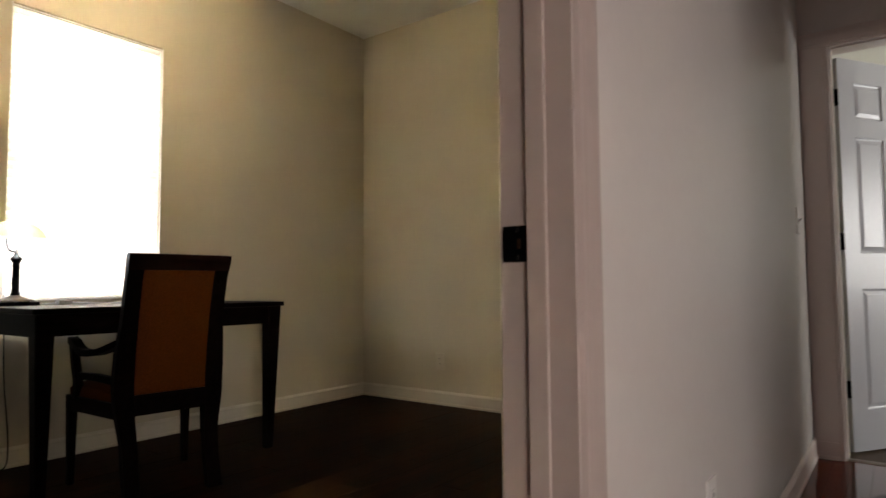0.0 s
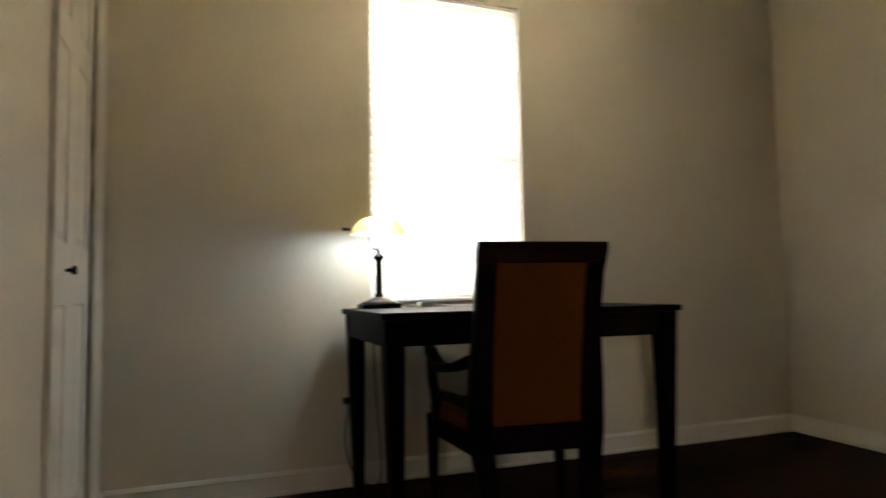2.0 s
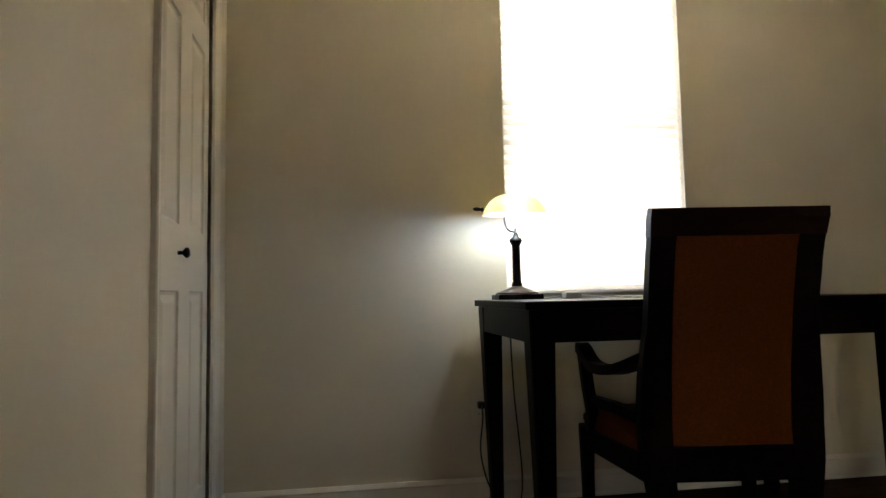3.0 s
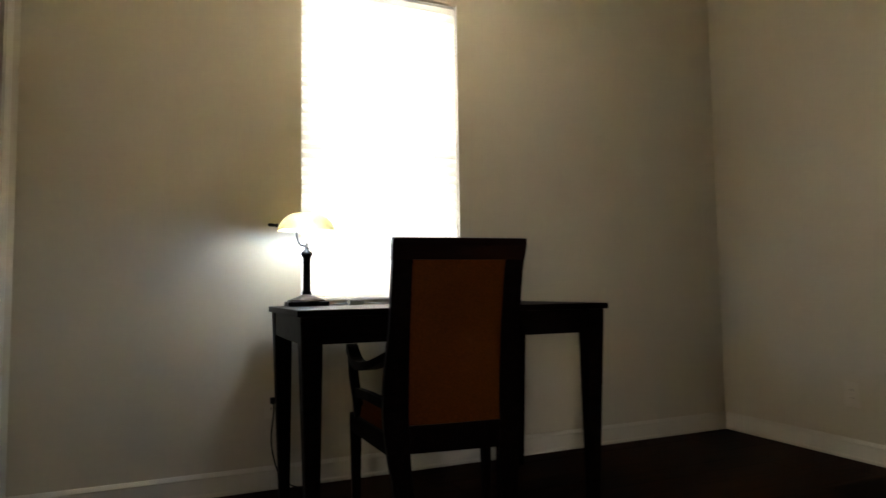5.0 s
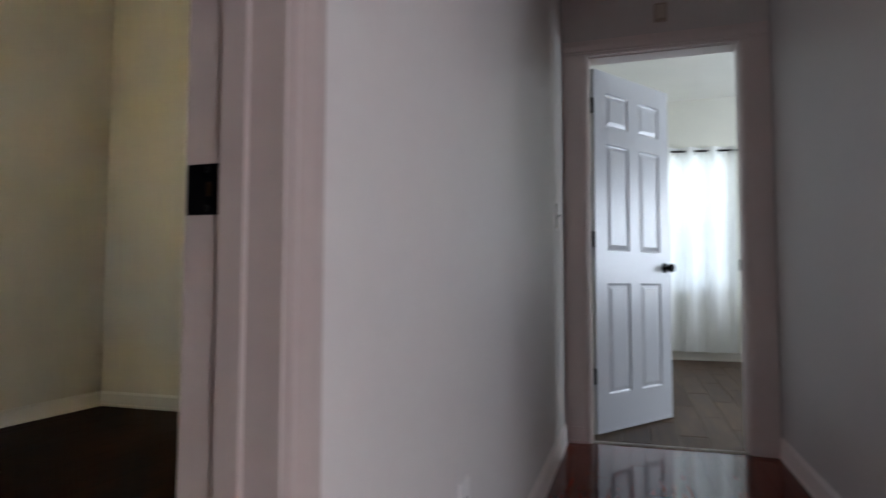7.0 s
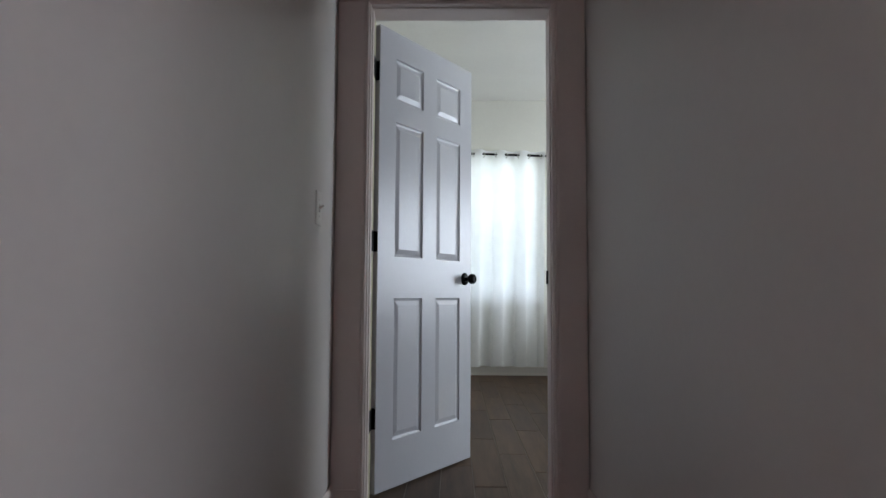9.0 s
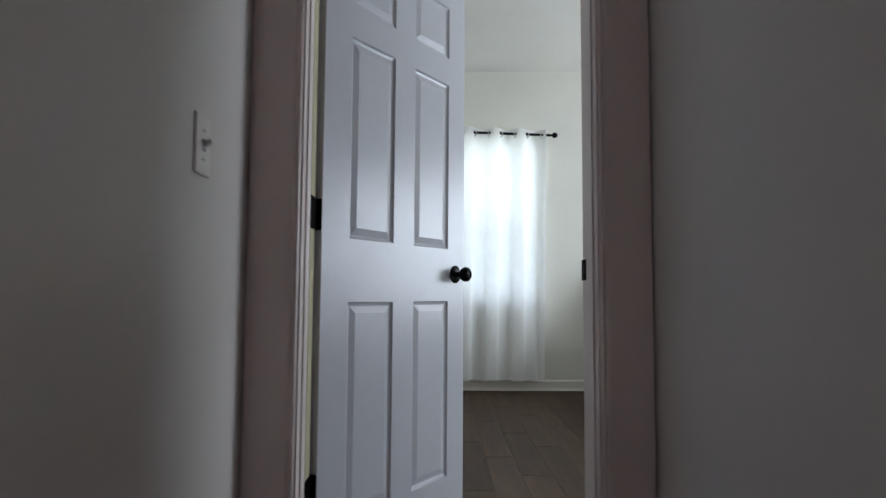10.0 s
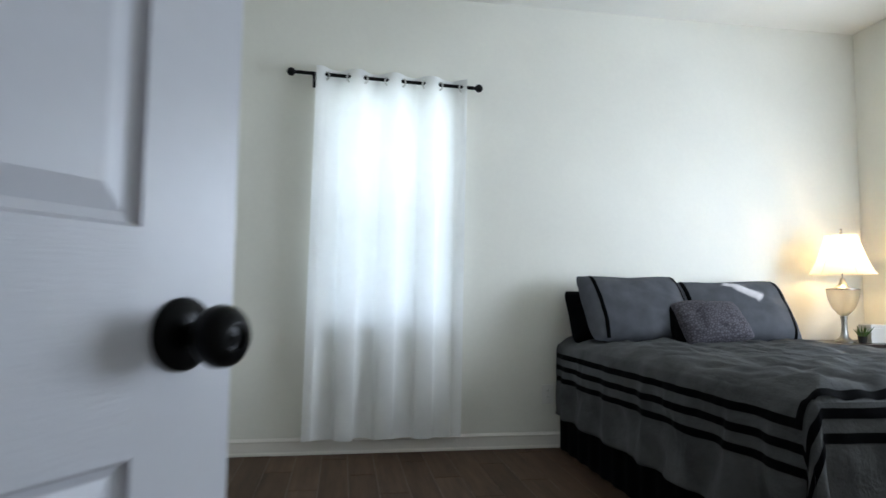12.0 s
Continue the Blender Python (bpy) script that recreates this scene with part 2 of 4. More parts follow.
def tube(bm, pts, radius, seg=8):
    pts = [Vector(p) for p in pts]
    rings = []
    for i, p in enumerate(pts):
        d = (pts[min(i + 1, len(pts) - 1)] - pts[max(i - 1, 0)]).normalized()
        side = d.orthogonal().normalized() if i == 0 else (side - d * side.dot(d)).normalized()
        up = d.cross(side)
        r = radius(i / (len(pts) - 1)) if callable(radius) else radius
        rings.append([bm.verts.new(p + r * (math.cos(2 * math.pi * k / seg) * side + math.sin(2 * math.pi * k / seg) * up)) for k in range(seg)])
    for a, b in zip(rings, rings[1:]):
        for k in range(seg):
            bm.faces.new((a[k], a[(k + 1) % seg], b[(k + 1) % seg], b[k]))
    bm.faces.new(rings[0][::-1])
    bm.faces.new(rings[-1])
    return bm


def curve_points(ctrl, n=24):
    """A smooth line through the given points (Catmull-Rom)."""
    P = [Vector(p) for p in ctrl]
    P = [2 * P[0] - P[1]] + P + [2 * P[-1] - P[-2]]
    out = []
    segs = len(P) - 3
    for i in range(n + 1):
        f = min(i / n * segs, segs - 1e-6)
        k, u = int(f), f - int(f)
        a, b, c, d = P[k:k + 4]
        out.append(0.5 * (2 * b + (c - a) * u + (2 * a - 5 * b + 4 * c - d) * u * u + (3 * b - a - 3 * c + d) * u ** 3))
    return out


def loft(bm, sections):
    """Join closed sections of equally many points, and cap the ends."""
    rings = [[bm.verts.new(p) for p in s] for s in sections]
    n = len(rings[0])
    for a, b in zip(rings, rings[1:]):
        for k in range(n):
            bm.faces.new((a[k], a[(k + 1) % n], b[(k + 1) % n], b[k]))
    bm.faces.new(rings[0][::-1])
    bm.faces.new(rings[-1])
    return bm


def wall(name, axis, face, back, a0, a1, z0, z1, mat, holes=()):
    """A wall between face and back on axis, along the other axis from a0 to a1, with holes (a0, a1, z0, z1)."""
    bm = bmesh.new()
    lo, hi = min(face, back), max(face, back)

    def slab(p0, p1, q0, q1):
        if p1 - p0 > 1e-5 and q1 - q0 > 1e-5:
            box(bm, *((lo, hi, p0, p1) if axis == "x" else (p0, p1, lo, hi)), q0, q1)
    x = a0
    for h0, h1, k0, k1 in sorted(holes):
        slab(x, h0, z0, z1)
        slab(h0, h1, z0, k0)
        slab(h0, h1, k1, z1)
        x = h1
    slab(x, a1, z0, z1)
    return tagged(part(name, bm, mat), kind="structure")


# ---- the shell ----
OUT = 0.2
JAMB_N, JAMB_S = 1.18, 0.42                    # office doorway
DOOR_L, DOOR_R, DOOR_TOP = 0.126, 0.888, 2.098   # bedroom doorway
CLO_E, CLO_W, CLO_TOP = -2.365, -2.962, 2.03    # closet doorway

tagged(part("ground", boxes((-400, 400, -400, 400, -0.6, -0.32)), M_GROUND), kind="structure")
floor_office = tagged(part("floor_office", boxes((OFF_W - OUT, PART + 0.07, OFF_S - 0.7, OFF_N + 0.06, -0.3, -0.008)), M_SUBFLOOR), kind="structure")
floor_hall = tagged(part("floor_hall", boxes((PART + 0.07, FOY_E + OUT, FOY_S - OUT, 4.03, -0.3, -0.008)), M_SUBFLOOR), kind="structure")
floor_bedroom = tagged(part("floor_bedroom", boxes((BED_W - OUT, BED_E + OUT, 4.06, BED_N + OUT, -0.3, -0.003)), M_GROUT), kind="structure")
tagged(part("ceiling", boxes((OFF_W - OUT, FOY_E + OUT, FOY_S - OUT, BED_N + OUT, CEIL, CEIL + 0.15)), M_CEIL), kind="structure")
tagged(part("roof", boxes((OFF_W - 0.5, FOY_E + 0.5, FOY_S - 0.5, BED_N + 0.5, CEIL + 0.154, CEIL + 0.3)), M_SUBFLOOR), kind="structure")

wall("wall_office_west", "x", OFF_W, OFF_W - OUT, OFF_S - 0.7, OFF_N + 0.12, -0.3, CEIL, M_OFFICE, [(WIN_Y0, WIN_Y1, WIN_Z0, WIN_Z1)])
wall("wall_office_north", "y", OFF_N, BED_S, OFF_W, PART, -0.3, CEIL, M_OFFICE)
wall("wall_office_south", "y", OFF_S, OFF_S - 0.11, OFF_W, PART, -0.3, CEIL, M_OFFICE, [(CLO_W, CLO_E, -0.008, CLO_TOP)])
wall("wall_closet_back", "y", OFF_S - 0.62, OFF_S - 0.7, OFF_W, PART, -0.3, CEIL, M_OFFICE)
# the wall between hall and office: each side has its own paint
MID = -0.077
wall("wall_hall_west_office_side", "x", PART, MID, OFF_S - 0.7, OFF_N, -0.3, CEIL, M_OFFICE, [(JAMB_S - 0.02, JAMB_N + 0.02, -0.008, 2.065)])
wall("wall_hall_west", "x", HALL_L, MID, FOY_S, END, -0.3, CEIL, M_HALL, [(JAMB_S - 0.02, JAMB_N + 0.02, -0.008, 2.065)])
wall("wall_hall_east", "x", HALL_R, HALL_R + 0.13, 1.55, END, -0.3, CEIL, M_HALL)
wall("wall_hall_end", "y", END, 4.1, MID, HALL_R + 0.13, -0.3, CEIL, M_HALL, [(DOOR_L - 0.02, DOOR_R + 0.02, -0.008, DOOR_TOP + 0.02)])
wall("wall_bedroom_south", "y", BED_S, 4.1, PART, BED_E + OUT, -0.3, CEIL, M_BED, [(DOOR_L - 0.02, DOOR_R + 0.02, -0.008, DOOR_TOP + 0.02)])
wall("wall_bedroom_south_west", "y", BED_S, BED_S + 0.02, BED_W, PART, -0.3, CEIL, M_BED)
wall("wall_bedroom_north", "y", BED_N, BED_N + OUT, BED_W - OUT, BED_E + OUT, -0.3, CEIL, M_BED, [(BW_X0, BW_X1, BW_Z0, BW_Z1)])
wall("wall_bedroom_east", "x", BED_E, BED_E + OUT, BED_S, BED_N, -0.3, CEIL, M_BED, [(EW_Y0, EW_Y1, EW_Z0, EW_Z1)])
wall("wall_bedroom_west", "x", BED_W, BED_W - OUT, BED_S + 0.02, BED_N, -0.3, CEIL, M_BED)
# Unseen foyer, made up; its walls shape the light that reaches the hall.
wall("wall_foyer_south", "y", FOY_S, FOY_S - OUT, MID, FOY_E + OUT, -0.3, CEIL, M_HALL, [(FW_X0, FW_X1, FW_Z0, FW_Z1)])
wall("wall_foyer_east", "x", FOY_E, FOY_E + OUT, FOY_S, 1.68, -0.3, CEIL, M_HALL)
wall("wall_foyer_north", "y", 1.55, 1.68, HALL_R + 0.13, FOY_E, -0.3, CEIL, M_HALL)

# ---- trim ----
BASE = [(0, 0), (0.016, 0), (0.016, 0.012), (0.0125, 0.02), (0.0115, 0.078), (0.0135, 0.084), (0.0095, 0.092), (0.005, 0.1), (0, 0.1)]
CASING = [(0, 0), (0.004, 0.008), (0.008, 0.0095), (0.012, 0.008), (0.02, 0.011), (0.036, 0.0135), (0.046, 0.017), (0.054, 0.017), (0.057, 0.013), (0.057, 0)]


def baseboard(axis, face, out, a0, a1, mat):
    """out: +1 or -1, the way it stands out from the wall's face."""
    bm = bmesh.new()
    if axis == "x":
        prism(bm, BASE, lambda d, z, t: (face + out * d, t, z), a0, a1)
    else:
        prism(bm, BASE, lambda d, z, t: (t, face + out * d, z), a0, a1)
    tagged(part("baseboard", bm, mat), kind="structure")


baseboard("x", OFF_W, 1, OFF_S, OFF_N, M_OFFTRIM)
baseboard("y", OFF_N, -1, OFF_W + 0.016, PART, M_OFFTRIM)
baseboard("y", OFF_S, 1, OFF_W + 0.016, CLO_W - 0.062, M_OFFTRIM)
baseboard("y", OFF_S, 1, CLO_E + 0.062, PART - 0.01, M_OFFTRIM)
baseboard("x", PART, -1, JAMB_N + 0.062, OFF_N - 0.016, M_OFFTRIM)
baseboard("x", HALL_L, 1, JAMB_N + 0.062, END, M_ENDTRIM)
baseboard("x", HALL_L, 1, FOY_S, JAMB_S - 0.062, M_HALLTRIM_SHADED)
baseboard("x", HALL_R, -1, 1.55, END, M_ENDTRIM)
baseboard("y", END, -1, HALL_L + 0.016, DOOR_L - 0.03, M_ENDTRIM)
baseboard("y", END, -1, DOOR_R + 0.03, HALL_R - 0.016, M_ENDTRIM)
baseboard("y", BED_N, -1, BED_W, BED_E, M_TRIM)
baseboard("x", BED_E, -1, BED_S, BED_N - 0.016, M_TRIM)
baseboard("x", BED_W, 1, BED_S + 0.02, BED_N - 0.016, M_TRIM)
baseboard("y", BED_S, 1, DOOR_R + 0.062, BED_E - 0.016, M_TRIM)


FLAT = [(0, 0), (0.003, 0.0075), (0.008, 0.0095), (0.0115, 0.0075), (0.017, 0.0105), (0.022, 0.0118), (0.13, 0.0125), (0.13, 0)]
HEAD = FLAT[:6] + [(0.05, 0.0112), (0.08, 0.002), (0.08, 0)]


def doorway(name, axis, lo, hi, faces, a0, a1, top, stop, mat_a, label, profile=CASING, proud=0.009):
    """Jambs, head, stops and casing of a doorway through a wall from lo to hi on axis; faces: the wall faces to case, with the way out."""
    root = thing(name, Matrix(), label, "door frame", kind="structure")

    def put(p, q, z):
        return (p, q, z) if axis == "x" else (q, p, z)

    def bar(title, p0, p1, q0, q1, z0, z1, mat, bev=0.0):
        bm = box(bmesh.new(), *((p0, p1, q0, q1) if axis == "x" else (q0, q1, p0, p1)), z0, z1, bevel=bev)
        part(title, bm, mat, root)
    bar("jamb", lo, hi, a0 - 0.019, a0, 0, top, mat_a, 0.0015)
    bar("jamb", lo, hi, a1, a1 + 0.019, 0, top, mat_a, 0.0015)
    bar("head_jamb", lo, hi, a0 - 0.019, a1 + 0.019, top + 0.0005, top + 0.019, mat_a)
    s0, s1 = stop
    bar("door_stop", s0, s1, a0, a0 + proud, 0, top - proud, mat_a, 0.002)
    bar("door_stop", s0, s1, a1 - proud, a1, 0, top - proud, mat_a, 0.002)
    bar("door_stop", s0, s1, a0, a1, top - proud, top, mat_a, 0.002)
    for face, out, mat in faces:
        r = 0.005
        for edge, way in ((a0 - r, -1), (a1 + r, 1)):
            shape = profile if out < 0 or profile is CASING else CASING
            bm = prism(bmesh.new(), shape, lambda w, d, t: put(face + out * d, edge + way * w, t), 0, top + r)
            part("casing", bm, mat, root)
        flat = shape is FLAT
        wide = 0.13 if flat else 0.057
        bm = prism(bmesh.new(), HEAD if flat else CASING, lambda w, d, t: put(face + out * d, t, top + r + w), a0 - r - wide, a1 + r + wide)
        part("head_casing", bm, mat, root)
    return root


office_frame = doorway("door_1", "x", PART, HALL_L, [(HALL_L, 1, M_HALLTRIM_SHADED), (PART, -1, M_OFFTRIM)], JAMB_S, JAMB_N, 2.045, (-0.09, -0.057), M_HALLTRIM_SHADED,
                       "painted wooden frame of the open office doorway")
bedroom_frame = doorway("door_2", "y", END, BED_S, [(END, -1, M_ENDTRIM), (BED_S, 1, M_TRIM)], DOOR_L, DOOR_R, DOOR_TOP, (4.05, 4.094), M_ENDTRIM,
                        "painted wooden frame of the bedroom doorway", FLAT, 0.005)
closet_frame = doorway("door_3", "y", OFF_S - 0.11, OFF_S, [(OFF_S, 1, M_OFFTRIM)], CLO_W, CLO_E, CLO_TOP, (OFF_S - 0.1, OFF_S - 0.06), M_OFFTRIM,
                       "painted wooden frame of the closet doorway")


def strike_plate(root, m):
    """Plate in x-z with its face towards -y, lip on the -x side."""
    bm = box(bmesh.new(), -0.0235, 0.019, -0.002, 0.004, -0.029, 0.029, bevel=0.0012)
    p = part("strike_plate", bm, M_IRON, root, "dark bronze strike plate")
    p.matrix_local = m
    part("latch_hole", boxes((0.003, 0.009, -0.0028, 0.0, -0.008, 0.008)), M_BRASS, p)
    part("lip", prism(bmesh.new(), [(-0.022, 0.003), (-0.03, 0.007), (-0.03, 0.01), (-0.022, 0.007)], lambda a, b, t: (a, b - 0.004, t), -0.024, 0.024), M_IRON, p)
    for z in (-0.022, 0.022):
        part("screw", lathe(bmesh.new(), [(0.0035, 0), (0.003, 0.0012)], 10, (0.004, -0.002, z), Matrix.Rotation(radians(90), 3, "X")), M_BLACK, p)


# Yellow-cream strip on the jamb behind the hinges.
M_REBATE = paint("yellow-cream enamel", (0.60, 0.55, 0.34), 0.45, 30.0, 0.06, 0.1)
part("hinge_rebate", boxes((DOOR_L + 0.0002, DOOR_L + 0.0015, 4.116, 4.168, 0.0, DOOR_TOP - 0.01)), M_REBATE, bedroom_frame, "yellow-cream strip on the hinge jamb")
strike_plate(office_frame, pose(-0.113, JAMB_N - 0.001, 0.945))
strike_plate(bedroom_frame, pose(DOOR_R - 0.001, 4.16, 0.945, 0, 0, -90))
part("threshold", prism(bmesh.new(), [(0, 0), (0.008, 0.006), (0.03, 0.008), (0.042, 0.002), (0.042, -0.02), (0, -0.02)], lambda a, b, t: (t, 4.025 + a, b), DOOR_L, DOOR_R),
     plain("worn metal strip", (0.33, 0.30, 0.26), 0.45, 0.3, 40, 0.3, 0.3), bedroom_frame, "worn pale threshold strip")


# ---- panelled doors ----
def panel_field(bm, x0, x1, z0, z1, y, way):
    """A raised panel seen from way (-1: towards -y): stepped groove, slope, flat field."""
    rings = []
    for inset, deep in ((0, 0), (0.004, 0.006), (0.012, 0.0085), (0.034, 0.0025)):
        yy = y - way * deep
        rings.append([bm.verts.new(p) for p in ((x0 + inset, yy, z0 + inset), (x1 - inset, yy, z0 + inset), (x1 - inset, yy, z1 - inset), (x0 + inset, yy, z1 - inset))])
    for a, b in zip(rings, rings[1:]):
        for k in range(4):
            bm.faces.new((a[k], a[(k + 1) % 4], b[(k + 1) % 4], b[k]))
    bm.faces.new(rings[-1])


def door_leaf(root, width, height, thick, columns, rows, mat):
    """Stiles and rails as one mesh with a part for each raised panel; lies from y = 0 to thick, its show face at y = 0."""
    xs = sorted({0, width, *(v for c in columns for v in c)})
    zs = sorted({0, height, *(v for r in rows for v in r)})
    bm = bmesh.new()
    for x0, x1 in zip(xs, xs[1:]):
        for z0, z1 in zip(zs, zs[1:]):
            if (x0, x1) in columns and (z0, z1) in rows:
                continue
            for y in (0, thick):
                bm.faces.new([bm.verts.new(p) for p in ((x0, y, z0), (x1, y, z0), (x1, y, z1), (x0, y, z1))])
    for q in (((0, 0, 0), (0, thick, 0), (0, thick, height), (0, 0, height)), ((width, 0, 0), (width, thick, 0), (width, thick, height), (width, 0, height)),
              ((0, 0, 0), (width, 0, 0), (width, thick, 0), (0, thick, 0)), ((0, 0, height), (width, 0, height), (width, thick, height), (0, thick, height))):
        bm.faces.new([bm.verts.new(p) for p in q])
    bmesh.ops.remove_doubles(bm, verts=bm.verts, dist=1e-5)
    leaf = part("door_leaf", bm, mat, root)
    leaf.data.materials.append(M_DOORRAIL)
    for p in leaf.data.polygons:
        across = columns[0][0] < p.center.x < columns[-1][1]
        if across and not any(a < p.center.z < b for a, b in rows):
            p.material_index = 1
    for x0, x1 in columns:
        for z0, z1 in rows:
            bm = bmesh.new()
            panel_field(bm, x0, x1, z0, z1, 0, -1)
            panel_field(bm, x0, x1, z0, z1, thick, 1)
            part("panel", bm, mat, leaf)
    return leaf


def knob_mesh(parent, centre, way, size=1.0):
    """A round knob with its rosette; way: turns +z towards the side it stands out to."""
    s = size
    rose = part("rosette", lathe(bmesh.new(), [(0, 0), (0.033 * s, 0), (0.033 * s, 0.004 * s), (0.029 * s, 0.008 * s), (0.015 * s, 0.011 * s), (0, 0.012 * s)], 32, centre, way), M_BLACK, parent, "", True)
    part("knob", lathe(bmesh.new(), [(0.011 * s, 0.009 * s), (0.010 * s, 0.022 * s), (0.014 * s, 0.030 * s), (0.024 * s, 0.036 * s), (0.0275 * s, 0.045 * s), (0.026 * s, 0.056 * s), (0.019 * s, 0.063 * s), (0.012 * s, 0.0645 * s), (0.011 * s, 0.061 * s), (0.005 * s, 0.0605 * s), (0, 0.063 * s)], 32, centre, way), M_BLACK, parent, "black round door knob", True)
    return rose


M_DOOR = paint("white door enamel", (0.57, 0.58, 0.625), 0.3, 26.0, 0.05, 0.03)
nt = M_DOOR.node_tree
bump(nt, nt.nodes["Principled BSDF"], noise_tex(nt, coords(nt, (60, 60, 6)), 6.0, 6, 0.7), 0.4, 0.001)
M_DOORRAIL = paint("white door enamel across the grain", (0.57, 0.58, 0.625), 0.3, 26.0, 0.05, 0.03)
nt = M_DOORRAIL.node_tree
bump(nt, nt.nodes["Principled BSDF"], noise_tex(nt, coords(nt, (5, 60, 60)), 6.0, 6, 0.7), 0.4, 0.0012)

bed_door = thing("bedroom_door", pose(0.147, 4.176, 0.012, 0, 0, 55.7), "white six-panel door with black knob, standing ajar", "door")
ROWS3 = [(0.208, 0.837), (1.027, 1.647), (1.75, 1.945)]
leaf = door_leaf(bed_door, 0.756, 2.07, 0.035, [(0.114, 0.326), (0.436, 0.648)], ROWS3, M_DOOR)
knob_mesh(bed_door, (0.695, 0, 0.936), Matrix.Rotation(radians(90), 3, "X"))
knob_mesh(bed_door, (0.695, 0.035, 0.936), Matrix.Rotation(radians(-90), 3, "X"))
part("latch_plate", boxes((0.7555, 0.7575, 0.006, 0.029, 0.908, 0.965)), M_BLACK, bed_door)
for zc in (0.318, 1.087, 1.857):
    hinge = part("hinge", lathe(bmesh.new(), [(0.004, -0.052), (0.008, -0.049), (0.009, -0.046), (0.009, 0.046), (0.008, 0.049), (0.004, 0.052)], 16, (-0.006, 0.041, zc)), M_IRON, bed_door, "dark bronze butt hinge", True)
    part("hinge_leaf", box(bmesh.new(), -0.0035, -0.0005, 0.0, 0.042, zc - 0.045, zc + 0.045, bevel=0.001), M_IRON, hinge)
    wing = part("hinge_leaf", box(bmesh.new(), DOOR_L + 0.0018, DOOR_L + 0.0045, 4.108, 4.192, zc + 0.012 - 0.045, zc + 0.012 + 0.045, bevel=0.001), M_IRON, hinge)
    wing.matrix_parent_inverse = (bed_door.matrix_world).inverted()

closet_door = thing("bifold_door", pose(CLO_E - 0.003, OFF_S - 0.012, 0.012, 0, 0, 180), "cream-white two-leaf panelled bifold closet door with black knob", "door")
for k in range(2):
    x = k * 0.297
    holder = part("bifold_leaf", box(bmesh.new(), x + 0.0005, x + 0.2965, 0.012, 0.03, 0.001, 2.005), M_OFFTRIM, closet_door)
    xs = (0.06, 0.234)
    bm = bmesh.new()
    zs = [0.0] + [v for r in ROWS3 for v in r] + [2.006]
    for i, (z0, z1) in enumerate(zip(zs, zs[1:])):
        if i % 2 == 0:
            box(bm, 0.0, 0.297, 0.0, 0.0119, z0, z1)
        else:
            box(bm, 0.0, xs[0], 0.0, 0.0119, z0, z1)
            box(bm, xs[1], 0.297, 0.0, 0.0119, z0, z1)
            panel_field(bm, xs[0], xs[1], z0, z1, 0.0, -1)
    face = part("leaf_face", bm, M_OFFTRIM, holder)
    face.location = (x, 0, 0)
part("knob", lathe(bmesh.new(), [(0.006, 0), (0.0055, 0.012), (0.014, 0.02), (0.016, 0.026), (0.011, 0.031), (0, 0.032)], 20, (0.225, 0.0, 0.945), Matrix.Rotation(radians(90), 3, "X")), M_BLACK, closet_door, "small black round knob", True)


# ---- windows ----
def sash_window(name, axis, face, out, a0, a1, z0, z1, label, rail):
    root = thing(name, Matrix(), label, "window", kind="structure")
    d0, d1 = face + out * 0.085, face + out * 0.14

    def bar(title, p0, p1, q0, q1, k0, k1, mat, parent=root, bev=0.002):
        p0, p1 = min(p0, p1), max(p0, p1)
        return part(title, box(bmesh.new(), *((p0, p1, q0, q1) if axis == "x" else (q0, q1, p0, p1)), k0, k1, bevel=bev), mat, parent)
    w = 0.045
    bar("window_frame", d0, d1, a0, a0 + w, z0, z1, M_VINYL)
    bar("window_frame", d0, d1, a1 - w, a1, z0, z1, M_VINYL)
    bar("window_frame", d0, d1, a0 + w, a1 - w, z1 - w, z1, M_VINYL)
    bar("window_frame", d0, d1, a0 + w, a1 - w, z0, z0 + w, M_VINYL)
    bar("meeting_rail", d0 + out * 0.002, d1, a0 + w, a1 - w, rail - 0.022, rail + 0.022, M_VINYL)
    for k0, k1 in ((z0 + w, rail - 0.022), (rail + 0.022, z1 - w)):
        g = bar("pane", d0 + out * 0.03, d0 + out * 0.034, a0 + w, a1 - w, k0, k1, M_GLASS, root, 0)
        g.visible_shadow = False
    bar("window_sill", face - out * 0.012, d0, a0 + 0.001, a1 - 0.001, z0, z0 + 0.014, M_TRIM, root, 0.004)
    return root


sash_window("window_1", "x", OFF_W, -1, WIN_Y0, WIN_Y1, WIN_Z0, WIN_Z1, "white vinyl sash window, blown out by daylight", 1.548)
sash_window("window_2", "y", BED_N, 1, BW_X0, BW_X1, BW_Z0, BW_Z1, "white vinyl sash window behind the sheer curtain", 1.52)
# Unseen side window, assumed from the shadows and the sun streak.
sash_window("window_3", "x", BED_E, 1, EW_Y0, EW_Y1, EW_Z0, EW_Z1, "unseen white vinyl sash window, assumed to light the bedroom from the east", 1.52)
# Unseen opening, added as the source of the hall's light.
sash_window("window_4", "y", FOY_S, -1, FW_X0, FW_X1, FW_Z0, FW_Z1, "unseen white vinyl glazed opening added to light the hall", 1.1)

for y0, y1 in ((WIN_Y0 + 0.0002, WIN_Y0 + 0.004), (WIN_Y1 - 0.004, WIN_Y1 - 0.0002)):
    tagged(part("window_return", boxes((OFF_W - 0.084, OFF_W + 0.0005, y0, y1, WIN_Z0 + 0.0145, WIN_Z1 - 0.0005)), M_VINYL), "white painted return beside the office window", kind="structure")

